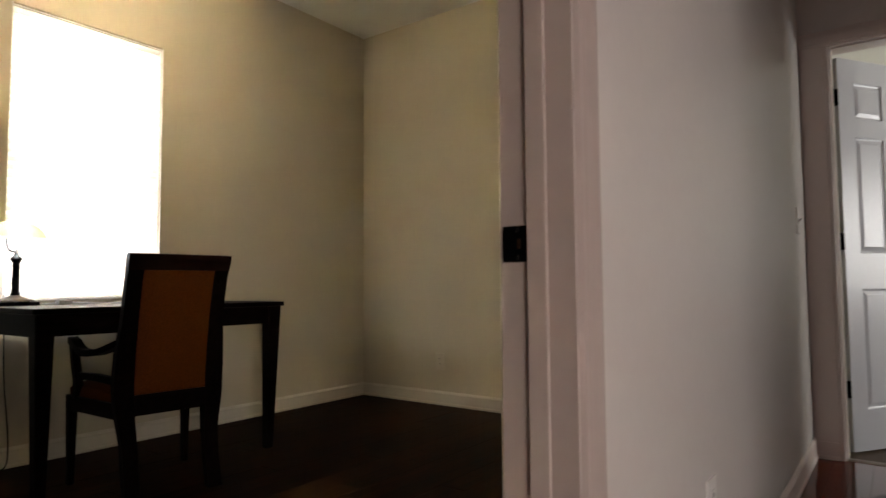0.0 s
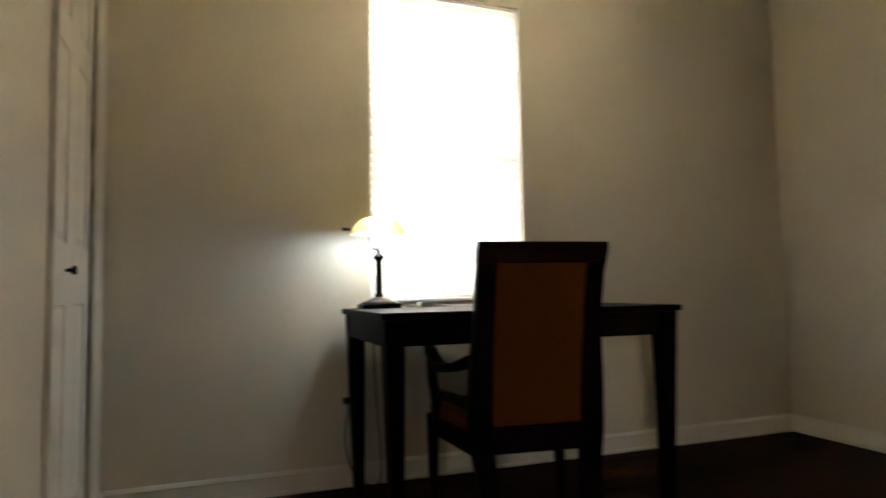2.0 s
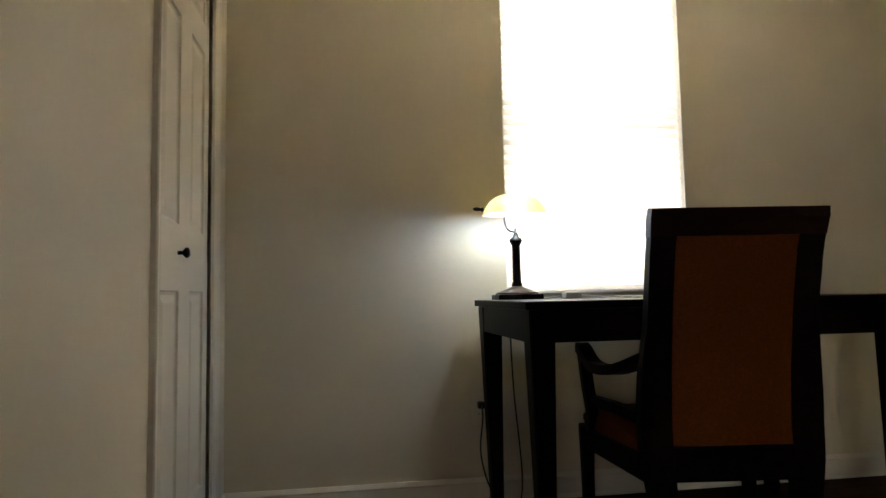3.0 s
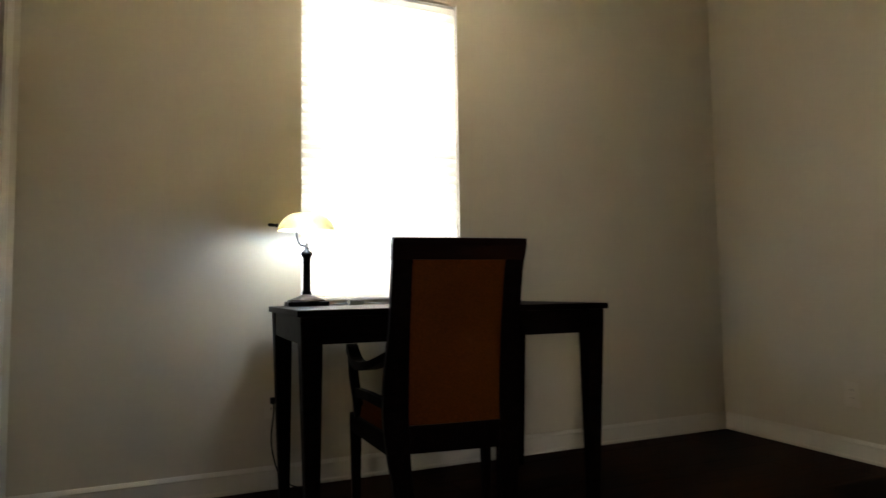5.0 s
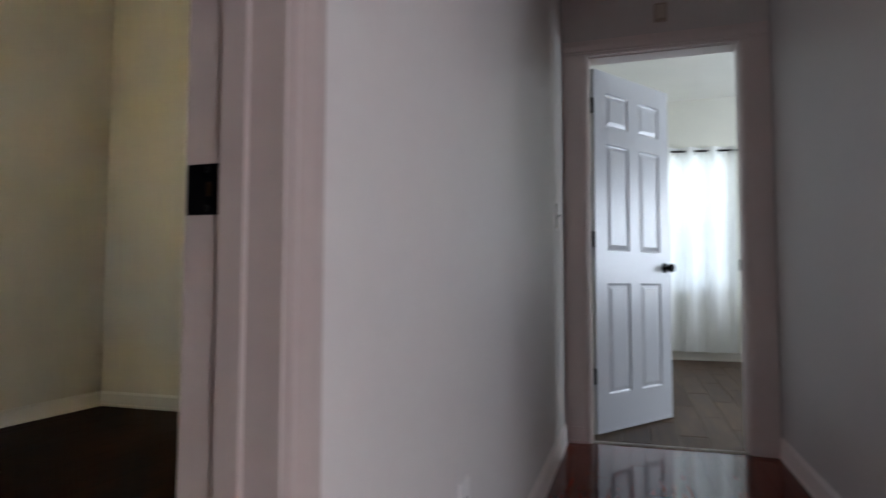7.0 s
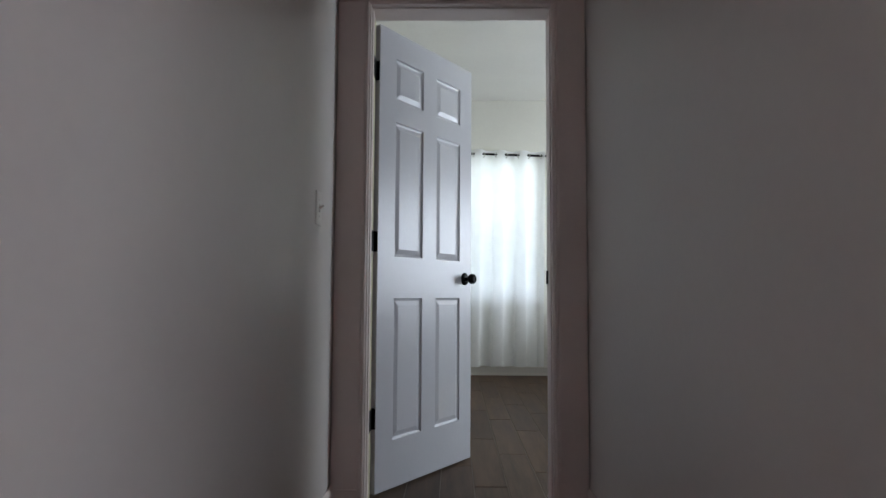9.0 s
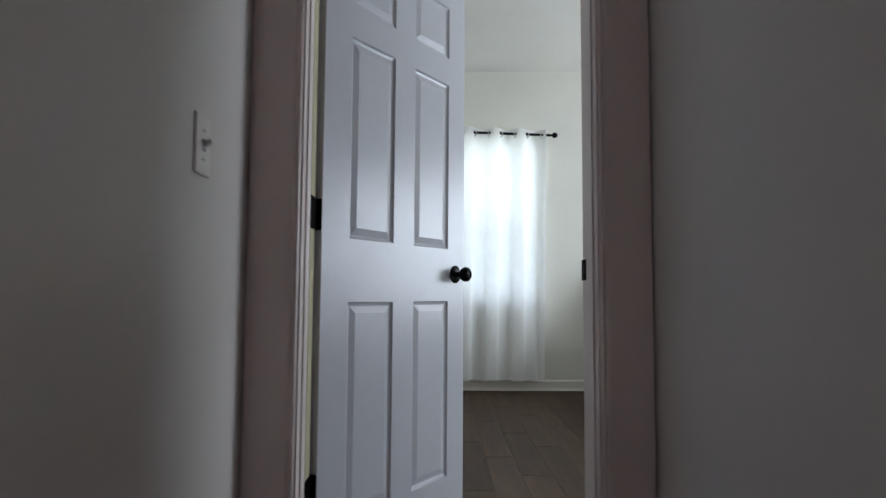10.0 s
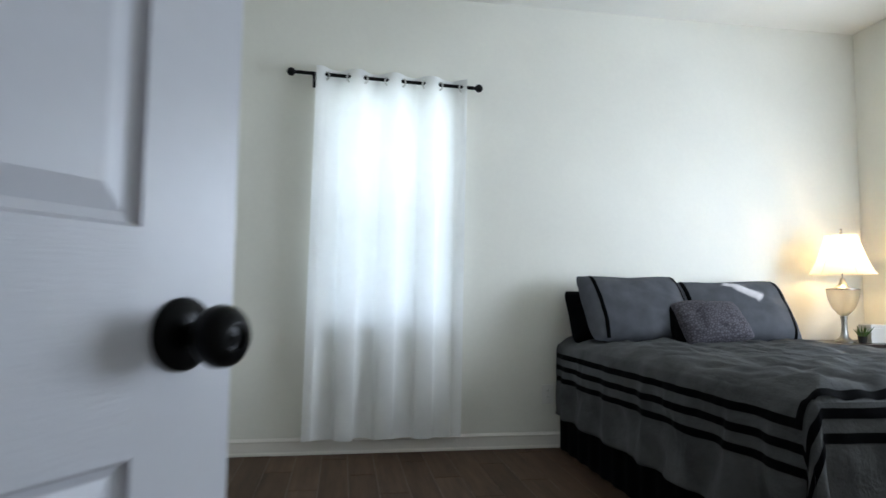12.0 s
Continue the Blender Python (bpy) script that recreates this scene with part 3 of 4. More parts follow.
blind = thing("window_blind", pose(OFF_W - 0.032, 0, 0), "white horizontal slatted blind hanging in the office window", "blind")
part("headrail", box(bmesh.new(), -0.024, 0.016, WIN_Y0 + 0.008, WIN_Y1 - 0.008, WIN_Z1 - 0.009, WIN_Z1 - 0.002, bevel=0.002), M_BLIND, blind)
slat_bm = prism(bmesh.new(), [(-0.024, -0.0016), (0, 0.002), (0.024, -0.0016), (0.024, -0.0002), (0, 0.0036), (-0.024, -0.0002)], lambda a, b, t: (a, t, b), WIN_Y0 + 0.0055, WIN_Y1 - 0.0055)
slat = part("slat", slat_bm, M_BLIND, blind)
SLATS = 35
for k in range(SLATS):
    ob = slat if k == 0 else slat.copy()
    if k:
        scene.collection.objects.link(ob)
    ob.location.z, ob.rotation_euler.y = WIN_Z0 + 0.05 + k * 0.0428, radians(75)
part("bottom_rail", box(bmesh.new(), -0.018, 0.018, WIN_Y0 + 0.012, WIN_Y1 - 0.012, WIN_Z0 + 0.0145, WIN_Z0 + 0.032, bevel=0.003), M_BLIND, blind)
for y in (WIN_Y0 + 0.12, WIN_Y1 - 0.12):
    for x in (-0.0085, 0.0075):
        part("ladder_cord", boxes((x - 0.0006, x + 0.0006, y - 0.0008, y + 0.0008, WIN_Z0 + 0.03, WIN_Z1 - 0.04)), M_BLIND, blind)


# Unseen sheet added to hold back the sun except for one streak.
sun_mask_root = thing("sun_mask", pose(BED_E + 0.07, 0, 0), "unseen sheet added over the bedroom side window to mask the sun", "shade")
M_OPAQUE = cloth("opaque sun mask", (0.8, 0.8, 0.78), 500, 0.03)
SLOT = [(7.42, 1.745), (7.47, 1.745), (7.54, 1.96), (7.49, 1.96)]     # the gap that lets a streak of sun in
bm = bmesh.new()
for outline in ([(EW_Y0, EW_Z0), (EW_Y1, EW_Z0), (EW_Y1, SLOT[0][1]), (EW_Y0, SLOT[0][1])], [(EW_Y0, SLOT[2][1]), (EW_Y1, SLOT[2][1]), (EW_Y1, EW_Z1), (EW_Y0, EW_Z1)],
                [(EW_Y0, SLOT[0][1]), SLOT[0], SLOT[3], (EW_Y0, SLOT[3][1])], [SLOT[1], (EW_Y1, SLOT[1][1]), (EW_Y1, SLOT[2][1]), SLOT[2]]):
    prism(bm, outline, lambda p, q, t: (t, p, q), -0.002, 0.0)
part("mask_sheet", bm, M_OPAQUE, sun_mask_root)

# Unseen pendant, assumed; hung out of view near the wall it brightens.
fixture = thing("ceiling_light", pose(-2.6, 1.85, CEIL), "unseen lit pendant with white glass globe, assumed to light the office walls", "ceiling light")
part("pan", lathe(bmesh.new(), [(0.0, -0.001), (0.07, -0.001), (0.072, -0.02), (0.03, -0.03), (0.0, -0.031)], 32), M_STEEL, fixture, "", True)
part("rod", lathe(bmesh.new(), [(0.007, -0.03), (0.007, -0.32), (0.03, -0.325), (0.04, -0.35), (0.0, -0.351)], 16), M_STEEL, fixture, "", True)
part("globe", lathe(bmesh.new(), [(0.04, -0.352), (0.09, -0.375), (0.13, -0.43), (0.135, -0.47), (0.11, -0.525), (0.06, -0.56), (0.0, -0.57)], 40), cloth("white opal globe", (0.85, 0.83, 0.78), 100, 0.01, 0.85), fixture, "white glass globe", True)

# ---- wall plates ----
def wall_plate(name, m, label, category, toggle=False, plate=M_PLATE):
    """Plate in x-z, facing -y, centred on its origin."""
    root = thing(name, m, label, category)
    part("plate", box(bmesh.new(), -0.039, 0.039, -0.006, 0.0, -0.062, 0.062, bevel=0.003), plate, root)
    if toggle:
        part("slot", boxes((-0.006, 0.006, -0.0065, -0.004, -0.013, 0.013)), M_DARKSLOT, root)
        part("toggle", prism(bmesh.new(), [(-0.006, -0.006), (-0.006, 0.006), (-0.022, 0.013), (-0.023, 0.006)], lambda a, b, t: (t, a, b), -0.004, 0.004), M_PLATE, root)
        for z in (-0.03, 0.03):
            part("screw", lathe(bmesh.new(), [(0.0035, 0.0), (0.0028, 0.0014)], 10, (0, -0.006, z), Matrix.Rotation(radians(90), 3, "X")), M_STEEL, root)
    else:
        for z in (-0.02, 0.02):
            sock = part("socket", box(bmesh.new(), -0.017, 0.017, -0.0075, -0.005, z - 0.0145, z + 0.0145, bevel=0.0012), plate, root)
            for x in (-0.006, 0.006):
                part("slot", boxes((x - 0.001, x + 0.001, -0.008, -0.007, z - 0.002, z + 0.007)), M_DARKSLOT, sock)
        part("screw", lathe(bmesh.new(), [(0.003, 0.0), (0.0025, 0.0012)], 10, (0, -0.006, 0), Matrix.Rotation(radians(90), 3, "X")), M_STEEL, root)
    return root


wall_plate("light_switch", pose(HALL_L, 3.688, 1.178, 0, 0, 90), "white toggle light switch plate on the hall wall", "light switch", True)
wall_plate("power_outlet", pose(HALL_L, 1.915, 0.355, 0, 0, 90), "white duplex outlet low on the hall wall", "outlet")
wall_plate("power_outlet", pose(OFF_W, 1.37, 0.365, 0, 0, 90), "cream duplex outlet with a black plug under the desk", "outlet", False, M_CREAMPLATE)
wall_plate("power_outlet", pose(-2.415, OFF_N, 0.318), "cream duplex outlet low on the cream wall", "outlet", False, M_CREAMPLATE)
wall_plate("power_outlet", pose(2.03, BED_N, 0.345), "white duplex outlet beside the bed", "outlet")
chime = thing("wall_sensor", pose(0.508, END, 2.287), "small beige plastic box above the bedroom door", "sensor")
part("casing", box(bmesh.new(), -0.034, 0.034, -0.026, 0, -0.05, 0.05, bevel=0.008), plain("aged beige plastic", (0.42, 0.35, 0.28), 0.5, 0, 30, 0.0, 0.05), chime)
part("cover", box(bmesh.new(), -0.022, 0.022, -0.031, -0.024, -0.036, 0.036, bevel=0.005), plain("pale beige plastic", (0.55, 0.48, 0.40), 0.5, 0, 30, 0.0, 0.05), chime)


# ---- the office: desk, chair, lamp and what lies on the desk ----
def tapered(bm, x0, x1, y0, y1, z1, bx0, bx1, by0, by1, z0):
    loft(bm, [[(bx0, by0, z0), (bx1, by0, z0), (bx1, by1, z0), (bx0, by1, z0)], [(x0, y0, z1), (x1, y0, z1), (x1, y1, z1), (x0, y1, z1)]])
    bmesh.ops.bevel(bm, geom=bm.edges[:], offset=0.003, segments=2, affect="EDGES")
    return bm


DX0, DX1, DY0, DY1, DZ = -3.13, -2.41, 1.342, 2.592, 0.80
desk = thing("desk", pose(0, 0, 0), "espresso-stained wooden desk with tapered legs under the window", "desk")
part("desktop", box(bmesh.new(), DX0, DX1, DY0, DY1, DZ - 0.024, DZ, bevel=0.004), M_ESPRESSO, desk)
i = 0.012
AP0 = DZ - 0.118
part("apron", boxes((DX1 - i - 0.035, DX1 - i - 0.015, DY0 + i + 0.076, DY1 - i - 0.076, AP0, DZ - 0.024)), M_ESPRESSO, desk)
part("apron", boxes((DX0 + i + 0.015, DX0 + i + 0.035, DY0 + i + 0.076, DY1 - i - 0.076, AP0, DZ - 0.024)), M_ESPRESSO, desk)
for y in (DY0 + i + 0.006, DY1 - i - 0.026):
    part("apron", boxes((DX0 + i + 0.076, DX1 - i - 0.076, y, y + 0.02, AP0, DZ - 0.024)), M_ESPRESSO, desk)
for sx in (0, 1):
    for sy in (0, 1):
        x0 = DX0 + i if sx == 0 else DX1 - i - 0.076
        y0 = DY0 + i if sy == 0 else DY1 - i - 0.076
        bx = x0 + (0.026 if sx == 0 else 0.008)
        by = y0 + (0.026 if sy == 0 else 0.008)
        part("leg", tapered(bmesh.new(), x0, x0 + 0.076, y0, y0 + 0.076, DZ - 0.0245, bx, bx + 0.042, by, by + 0.042, 0.0), M_ESPRESSO, desk)

# chair: x across, y towards the desk (front), origin under the back
chair = thing("armchair", pose(-2.195, 1.81, 0, 0, 0, 83), "dark wooden armchair with brown leather back, facing the desk", "chair")
BACK = [(0.0, -0.065), (0.12, -0.028), (0.3, 0.0), (0.48, 0.008), (0.62, -0.004), (0.78, -0.03), (0.92, -0.062), (1.024, -0.098)]


def back_y(z):
    for (z0, y0), (z1, y1) in zip(BACK, BACK[1:]):
        if z <= z1:
            u = (z - z0) / (z1 - z0)
            return y0 + (y1 - y0) * u
    return BACK[-1][1]


def post(bm, xa, xb, z0, z1, n, deep=0.036, flare=0.0):
    secs = []
    for k in range(n + 1):
        z = z0 + (z1 - z0) * k / n
        y = back_y(z)
        f = flare * math.sin(math.pi * min(1, max(0, (z - 0.25) / 0.5)))
        g = 0.012 * min(1, max(0, (0.4 - z) / 0.2))
        secs.append([(xa - f + g, y, z), (xb + g, y, z), (xb + g, y + deep, z), (xa - f + g, y + deep, z)])
    loft(bm, secs)
    return bm


for s in (-1, 1):
    bm = post(bmesh.new(), -0.217, -0.154, 0.0, 0.955, 22, flare=0.018)
    for v in bm.verts:
        v.co.x *= -s
    part("back_post", bm, M_ESPRESSO, chair)
bm = bmesh.new()
loft(bm, [[(x, back_y(z) + dy, z) for x, z, dy in ((-w, 0.955, 0), (w, 0.955, 0), (w, 0.955, 0.036), (-w, 0.955, 0.036))] for w in (0.219,)]
     + [[(-0.221, back_y(1.0), 1.0), (0.221, back_y(1.0), 1.0), (0.221, back_y(1.0) + 0.037, 1.0), (-0.221, back_y(1.0) + 0.037, 1.0)],
        [(-0.219, back_y(1.024) + 0.004, 1.022), (0.219, back_y(1.024) + 0.004, 1.022), (0.219, back_y(1.024) + 0.034, 1.026), (-0.219, back_y(1.024) + 0.034, 1.026)]])
part("top_rail", bm, wood("worn mahogany edge", (0.004, 0.0015, 0.001), (0.016, 0.005, 0.003), 0.4, (2, 10, 10), 4.0, 0.08, gloss=0.08), chair)
bm = bmesh.new()
nz = 16
for side, off in ((0, 0.006), (1, 0.030)):
    grid = []
    for k in range(nz + 1):
        z = 0.43 + (0.955 - 0.43) * k / nz
        row = []
        for j in range(13):
            x = -0.154 + 0.308 * j / 12
            puff = 0.018 * (1 - (2 * j / 12 - 1) ** 4) * (1 - (2 * k / nz - 1) ** 4)
            row.append(bm.verts.new((x, back_y(z) + off + (puff if side else -puff), z)))
        grid.append(row)
    for k in range(nz):
        for j in range(12):
            bm.faces.new((grid[k][j], grid[k][j + 1], grid[k + 1][j + 1], grid[k + 1][j]))
part("back_cushion", bm, M_LEATHER, chair, "brown leather back panel", True)
part("lower_back_rail", box(bmesh.new(), -0.154, 0.154, 0.0, 0.034, 0.345, 0.432, bevel=0.003), M_ESPRESSO, chair)
bm = bmesh.new()
for q in (-1, 1):
    loft(bm, [[(q * xa, y, z) for xa, z in ((w, 0.335), (w - 0.036, 0.335), (w - 0.036, 0.4), (w, 0.4))] for y, w in ((0.034, 0.215), (0.44, 0.278))])
box(bm, -0.278, 0.278, 0.4405, 0.475, 0.335, 0.4)
part("seat_frame", bm, M_ESPRESSO, chair)
bm = bmesh.new()
secs = []
for y, w, h in ((0.04, 0.19, 0.43), (0.06, 0.205, 0.455), (0.2, 0.232, 0.475), (0.36, 0.255, 0.475), (0.45, 0.265, 0.462), (0.476, 0.258, 0.44)):
    secs.append([(-w, y, 0.4005), (w, y, 0.4005), (w + 0.004, y, h - 0.03), (w - 0.02, y, h - 0.008), (w * 0.5, y, h), (-w * 0.5, y, h), (-w + 0.02, y, h - 0.008), (-w - 0.004, y, h - 0.03)])
part("seat_cushion", loft(bm, secs), M_LEATHER, chair, "brown leather seat cushion", True)
for s in (-1, 1):
    part("front_leg", tapered(bmesh.new(), s * 0.26 - 0.021, s * 0.26 + 0.021, 0.432, 0.474, 0.40, s * 0.26 - 0.014, s * 0.26 + 0.014, 0.437, 0.465, 0.0), M_ESPRESSO, chair)
    arm = curve_points([(s * 0.205, back_y(0.66) + 0.03, 0.655), (s * 0.255, 0.12, 0.615), (s * 0.28, 0.24, 0.61), (s * 0.285, 0.33, 0.645), (s * 0.285, 0.375, 0.655)], 18)
    bm = bmesh.new()
    loft(bm, [[(p.x - 0.022, p.y, p.z - 0.016), (p.x + 0.022, p.y, p.z - 0.016), (p.x + 0.02, p.y, p.z + 0.012), (p.x - 0.02, p.y, p.z + 0.012)] for p in arm])
    part("armrest", bm, M_ESPRESSO, chair)
    sup = curve_points([(s * 0.255, 0.4, 0.385), (s * 0.268, 0.345, 0.46), (s * 0.282, 0.335, 0.55), (s * 0.285, 0.36, 0.645)], 12)
    bm = bmesh.new()
    loft(bm, [[(p.x - 0.016, p.y - 0.018, p.z), (p.x + 0.016, p.y - 0.018, p.z), (p.x + 0.016, p.y + 0.018, p.z), (p.x - 0.016, p.y + 0.018, p.z)] for p in sup])
    part("arm_support", bm, M_ESPRESSO, chair)
    bm = bmesh.new()
    loft(bm, [[(s * w - 0.011, y, z), (s * w + 0.011, y, z), (s * w + 0.011, y, z + 0.03), (s * w - 0.011, y, z + 0.03)] for y, w, z in ((0.034, 0.212, 0.478), (0.18, 0.246, 0.487), (0.335, 0.272, 0.482))])
    part("side_rail", bm, M_ESPRESSO, chair)

# banker's lamp
lamp = thing("desk_lamp", pose(DESK_LAMP[0], DESK_LAMP[1], DZ), "dark bronze banker's lamp with lit cream glass shade on the desk", "lamp")
bm = bmesh.new()
box(bm, -0.06, 0.06, -0.086, 0.086, 0.0, 0.02, bevel=0.005)
part("base", bm, M_BLACK, lamp)
secs = []
for w, d, z in ((0.08, 0.054, 0.0202), (0.078, 0.052, 0.026), (0.05, 0.036, 0.036), (0.026, 0.024, 0.045), (0.018, 0.018, 0.05)):
    secs.append([(d * math.copysign(abs(math.cos(a)) ** 0.6, math.cos(a)), w * math.copysign(abs(math.sin(a)) ** 0.6, math.sin(a)), z) for a in [2 * math.pi * k / 32 for k in range(32)]])
part("base_dome", loft(bmesh.new(), secs), plain("antique bronze", (0.04, 0.028, 0.022), 0.4, 0.8), lamp, "", True)
part("column", lathe(bmesh.new(), [(0.02, 0.05), (0.021, 0.058), (0.0165, 0.066), (0.0165, 0.075), (0.0155, 0.205), (0.02, 0.212), (0.025, 0.222), (0.023, 0.23), (0.012, 0.238), (0.008, 0.252)], 24), M_BLACK, lamp, "", True)
part("switch_stem", lathe(bmesh.new(), [(0.006, 0.25), (0.0065, 0.27), (0.004, 0.272)], 12), M_STEEL, lamp, "", True)
part("neck", tube(bmesh.new(), curve_points([(0, 0, 0.26), (0.0, -0.012, 0.257), (0.0, -0.032, 0.268), (0.0, -0.042, 0.3), (0.0, -0.04, 0.345), (0.0, -0.022, 0.382)], 24), 0.0038, 8), M_BLACK, lamp, "", True)
# shade: half-barrel of glass along y with rounded ends
bm = bmesh.new()
rings = []
for k in range(21):
    u = -1 + 2 * k / 20
    e = (1 - abs(u) ** 3.2) ** 0.5
    y = -0.001 + 0.119 * u
    r = 0.03 + 0.052 * e
    rings.append([bm.verts.new((0.074 * (0.45 + 0.55 * e) * math.cos(a), y, 0.323 + (r - 0.003) * math.sin(a) * (0.25 + 0.75 * e))) for a in [math.pi * j / 16 for j in range(17)]])
for a, b in zip(rings, rings[1:]):
    for j in range(16):
        bm.faces.new((a[j], a[j + 1], b[j + 1], b[j]))
bm.faces.new(rings[0])
bm.faces.new(rings[-1])
m, nt, b = material("cream opal glass", 0.2)
c = ramp(nt, noise_tex(nt, coords(nt), 14.0, 3), [(0.3, (0.75, 0.54, 0.17)), (0.7, (0.86, 0.69, 0.29))])
nt.links.new(c, b.inputs["Base Color"])
tr, mx = nt.nodes.new("ShaderNodeBsdfTranslucent"), nt.nodes.new("ShaderNodeMixShader")
nt.links.new(c, tr.inputs["Color"])
mx.inputs["Fac"].default_value = 0.14
nt.links.new(b.outputs[0], mx.inputs[1])
nt.links.new(tr.outputs[0], mx.inputs[2])
nt.links.new(mx.outputs[0], nt.nodes["Material Output"].inputs["Surface"])
part("shade", bm, m, lamp, "lit cream glass shade", True)
part("bulb", lathe(bmesh.new(), [(0.012, -0.05), (0.016, -0.035), (0.019, 0.0), (0.016, 0.035), (0, 0.048)], 16, (0, -0.015, 0.368), Matrix.Rotation(radians(90), 3, "X")), glow("white lamp bulb", (0.95, 0.97, 1.0), 1.0), lamp, "", True)
part("finial", lathe(bmesh.new(), [(0.004, 0), (0.009, 0.003), (0.009, 0.008), (0.005, 0.012), (0.0075, 0.02), (0.0075, 0.034), (0.004, 0.042)], 16, (0, -0.121, 0.342), Matrix.Rotation(radians(86), 3, "X")), M_BLACK, lamp, "", True)


def cable(name, pts, r, mat, label, n=40):
    ob = part(name, tube(bmesh.new(), curve_points(pts, n), r, 8), mat, None, "", True)
    return tagged(ob, label, "cable")


M_WHITEWIRE = plain("white cable", (0.7, 0.69, 0.66), 0.45, 0, 30, 0, 0.03)
M_BLACKWIRE = plain("black cable", (0.015, 0.015, 0.015), 0.5, 0, 30, 0, 0.1)
box_thing = thing("power_adapter", pose(-3.02, 1.70, DZ, 0, 0, 8), "small pale plastic adapter lying on the desk", "adapter")
part("casing", box(bmesh.new(), -0.02, 0.02, -0.034, 0.034, 0, 0.022, bevel=0.004), plain("grey-beige plastic", (0.38, 0.36, 0.31), 0.45, 0, 30, 0, 0.05), box_thing)
cable("desk_cable", [(-3.02, 1.57, DZ + 0.004), (-3.03, 1.62, DZ + 0.005), (-3.025, 1.665, DZ + 0.01)], 0.003, M_WHITEWIRE, "short white cable on the desk")
cable("desk_cable", [(-3.02, 1.735, DZ + 0.012), (-3.03, 1.82, DZ + 0.005), (-3.05, 1.95, DZ + 0.004), (-3.05, 2.1, DZ + 0.004)], 0.003, M_WHITEWIRE, "white cable lying across the desk")
tray = thing("letter_tray", pose(-3.0, 2.40, DZ), "small dark two-tier tray on the desk behind the chair", "tray")
M_TRAY = plain("reddish dark wood", (0.03, 0.010, 0.007), 0.4, 0, 40, 0.1, 0.2)
for z in (0.004, 0.044, 0.084):
    part("shelf", box(bmesh.new(), -0.06, 0.06, -0.095, 0.095, z - 0.0035, z + 0.004, bevel=0.0015), M_TRAY, tray)
for x in (-0.055, 0.055):
    for y in (-0.088, 0.088):
        part("post", boxes((x - 0.004, x + 0.004, y - 0.004, y + 0.004, 0.0, 0.0805)), M_TRAY, tray)
part("papers", box(bmesh.new(), -0.05, 0.05, -0.08, 0.08, 0.0085, 0.02, bevel=0.001), M_PLATE, tray, "white papers")

plug = thing("power_plug", pose(OFF_W + 0.008, 1.37, 0.385), "black plug in the office outlet", "plug")
part("plug_body", box(bmesh.new(), 0, 0.032, -0.013, 0.013, -0.013, 0.013, bevel=0.005), M_BLACKWIRE, plug)
cable("lamp_cord", [(OFF_W + 0.04, 1.37, 0.385), (OFF_W + 0.075, 1.365, 0.34), (OFF_W + 0.05, 1.36, 0.2), (OFF_W + 0.07, 1.40, 0.06), (OFF_W + 0.09, 1.49, 0.02), (OFF_W + 0.06, 1.52, 0.12), (OFF_W + 0.04, 1.5, 0.45), (OFF_W + 0.045, 1.49, 0.75), (OFF_W + 0.06, 1.49, DZ + 0.004), (-3.075, 1.485, DZ + 0.006)], 0.0032, M_BLACKWIRE, "black lamp cord hanging behind the desk", 70)

# ---- the bedroom ----
ROD_Y = 8.045


def rod_z(x):
    return 2.374 - 0.034 * (x - 0.35) / 1.2


rod = thing("curtain_rod", Matrix(), "black metal curtain rod with round finials", "curtain rod")
part("rod", tube(bmesh.new(), [(0.376, ROD_Y, rod_z(0.376)), (0.9, ROD_Y, rod_z(0.9)), (1.488, ROD_Y, rod_z(1.488))], 0.0115, 14), M_BLACK, rod, "", True)
for x, s in ((0.376, -1), (1.488, 1)):
    part("finial", lathe(bmesh.new(), [(0.012, 0), (0.014, 0.006), (0.009, 0.012), (0.012, 0.02), (0.024, 0.032), (0.027, 0.045), (0.022, 0.06), (0.008, 0.07)], 20, (x, ROD_Y, rod_z(x)), Matrix.Rotation(radians(90 * s), 3, "Y")), M_BLACK, rod, "", True)
for x in (0.47, 1.436):
    part("bracket", boxes((x - 0.006, x + 0.006, ROD_Y - 0.012, BED_N, rod_z(x) - 0.022, rod_z(x) - 0.0105), (x - 0.01, x + 0.01, BED_N - 0.005, BED_N, rod_z(x) - 0.06, rod_z(x) + 0.02)), M_BLACK, rod)

CX0, CX1 = 0.487, 1.45
FOLDS = 4.0
M_RING = plain("satin nickel ring", (0.62, 0.61, 0.58), 0.35, 0.6)
curtain = thing("curtain", Matrix(), "sheer white grommet curtain hanging over the window", "curtain")
bm = bmesh.new()
NU, NV = 128, 60
grid = []
for v in range(NV + 1):
    q = v / NV
    z = rod_z(CX0 + (CX1 - CX0) * 0.5) + 0.047 + (0.1 - 2.4) * q
    row = []
    for u in range(NU + 1):
        p = u / NU
        x = CX0 - 0.035 * q + p * (CX1 - CX0 + 0.012 * q)
        amp = 0.036 * (1 - 0.25 * q)
        y = ROD_Y + 0.010 * (1 - q) - amp * math.cos(2 * math.pi * (FOLDS * p - 0.06 + 0.05 * q * math.sin(5 * p))) + 0.008 * q * math.sin(31 * p + 3 * q) + 0.006 * noise.noise(Vector((p * 9, q * 3, 2)))
        x += 0.012 * math.sin(2 * math.pi * (2 * FOLDS * p)) * (0.4 + q)
        zz = z - 0.028 * (u / NU - 0.5) * (1 - q) + (0.004 * math.sin(40 * p) if v == NV else 0)
        row.append(bm.verts.new((x, y, zz)))
    grid.append(row)
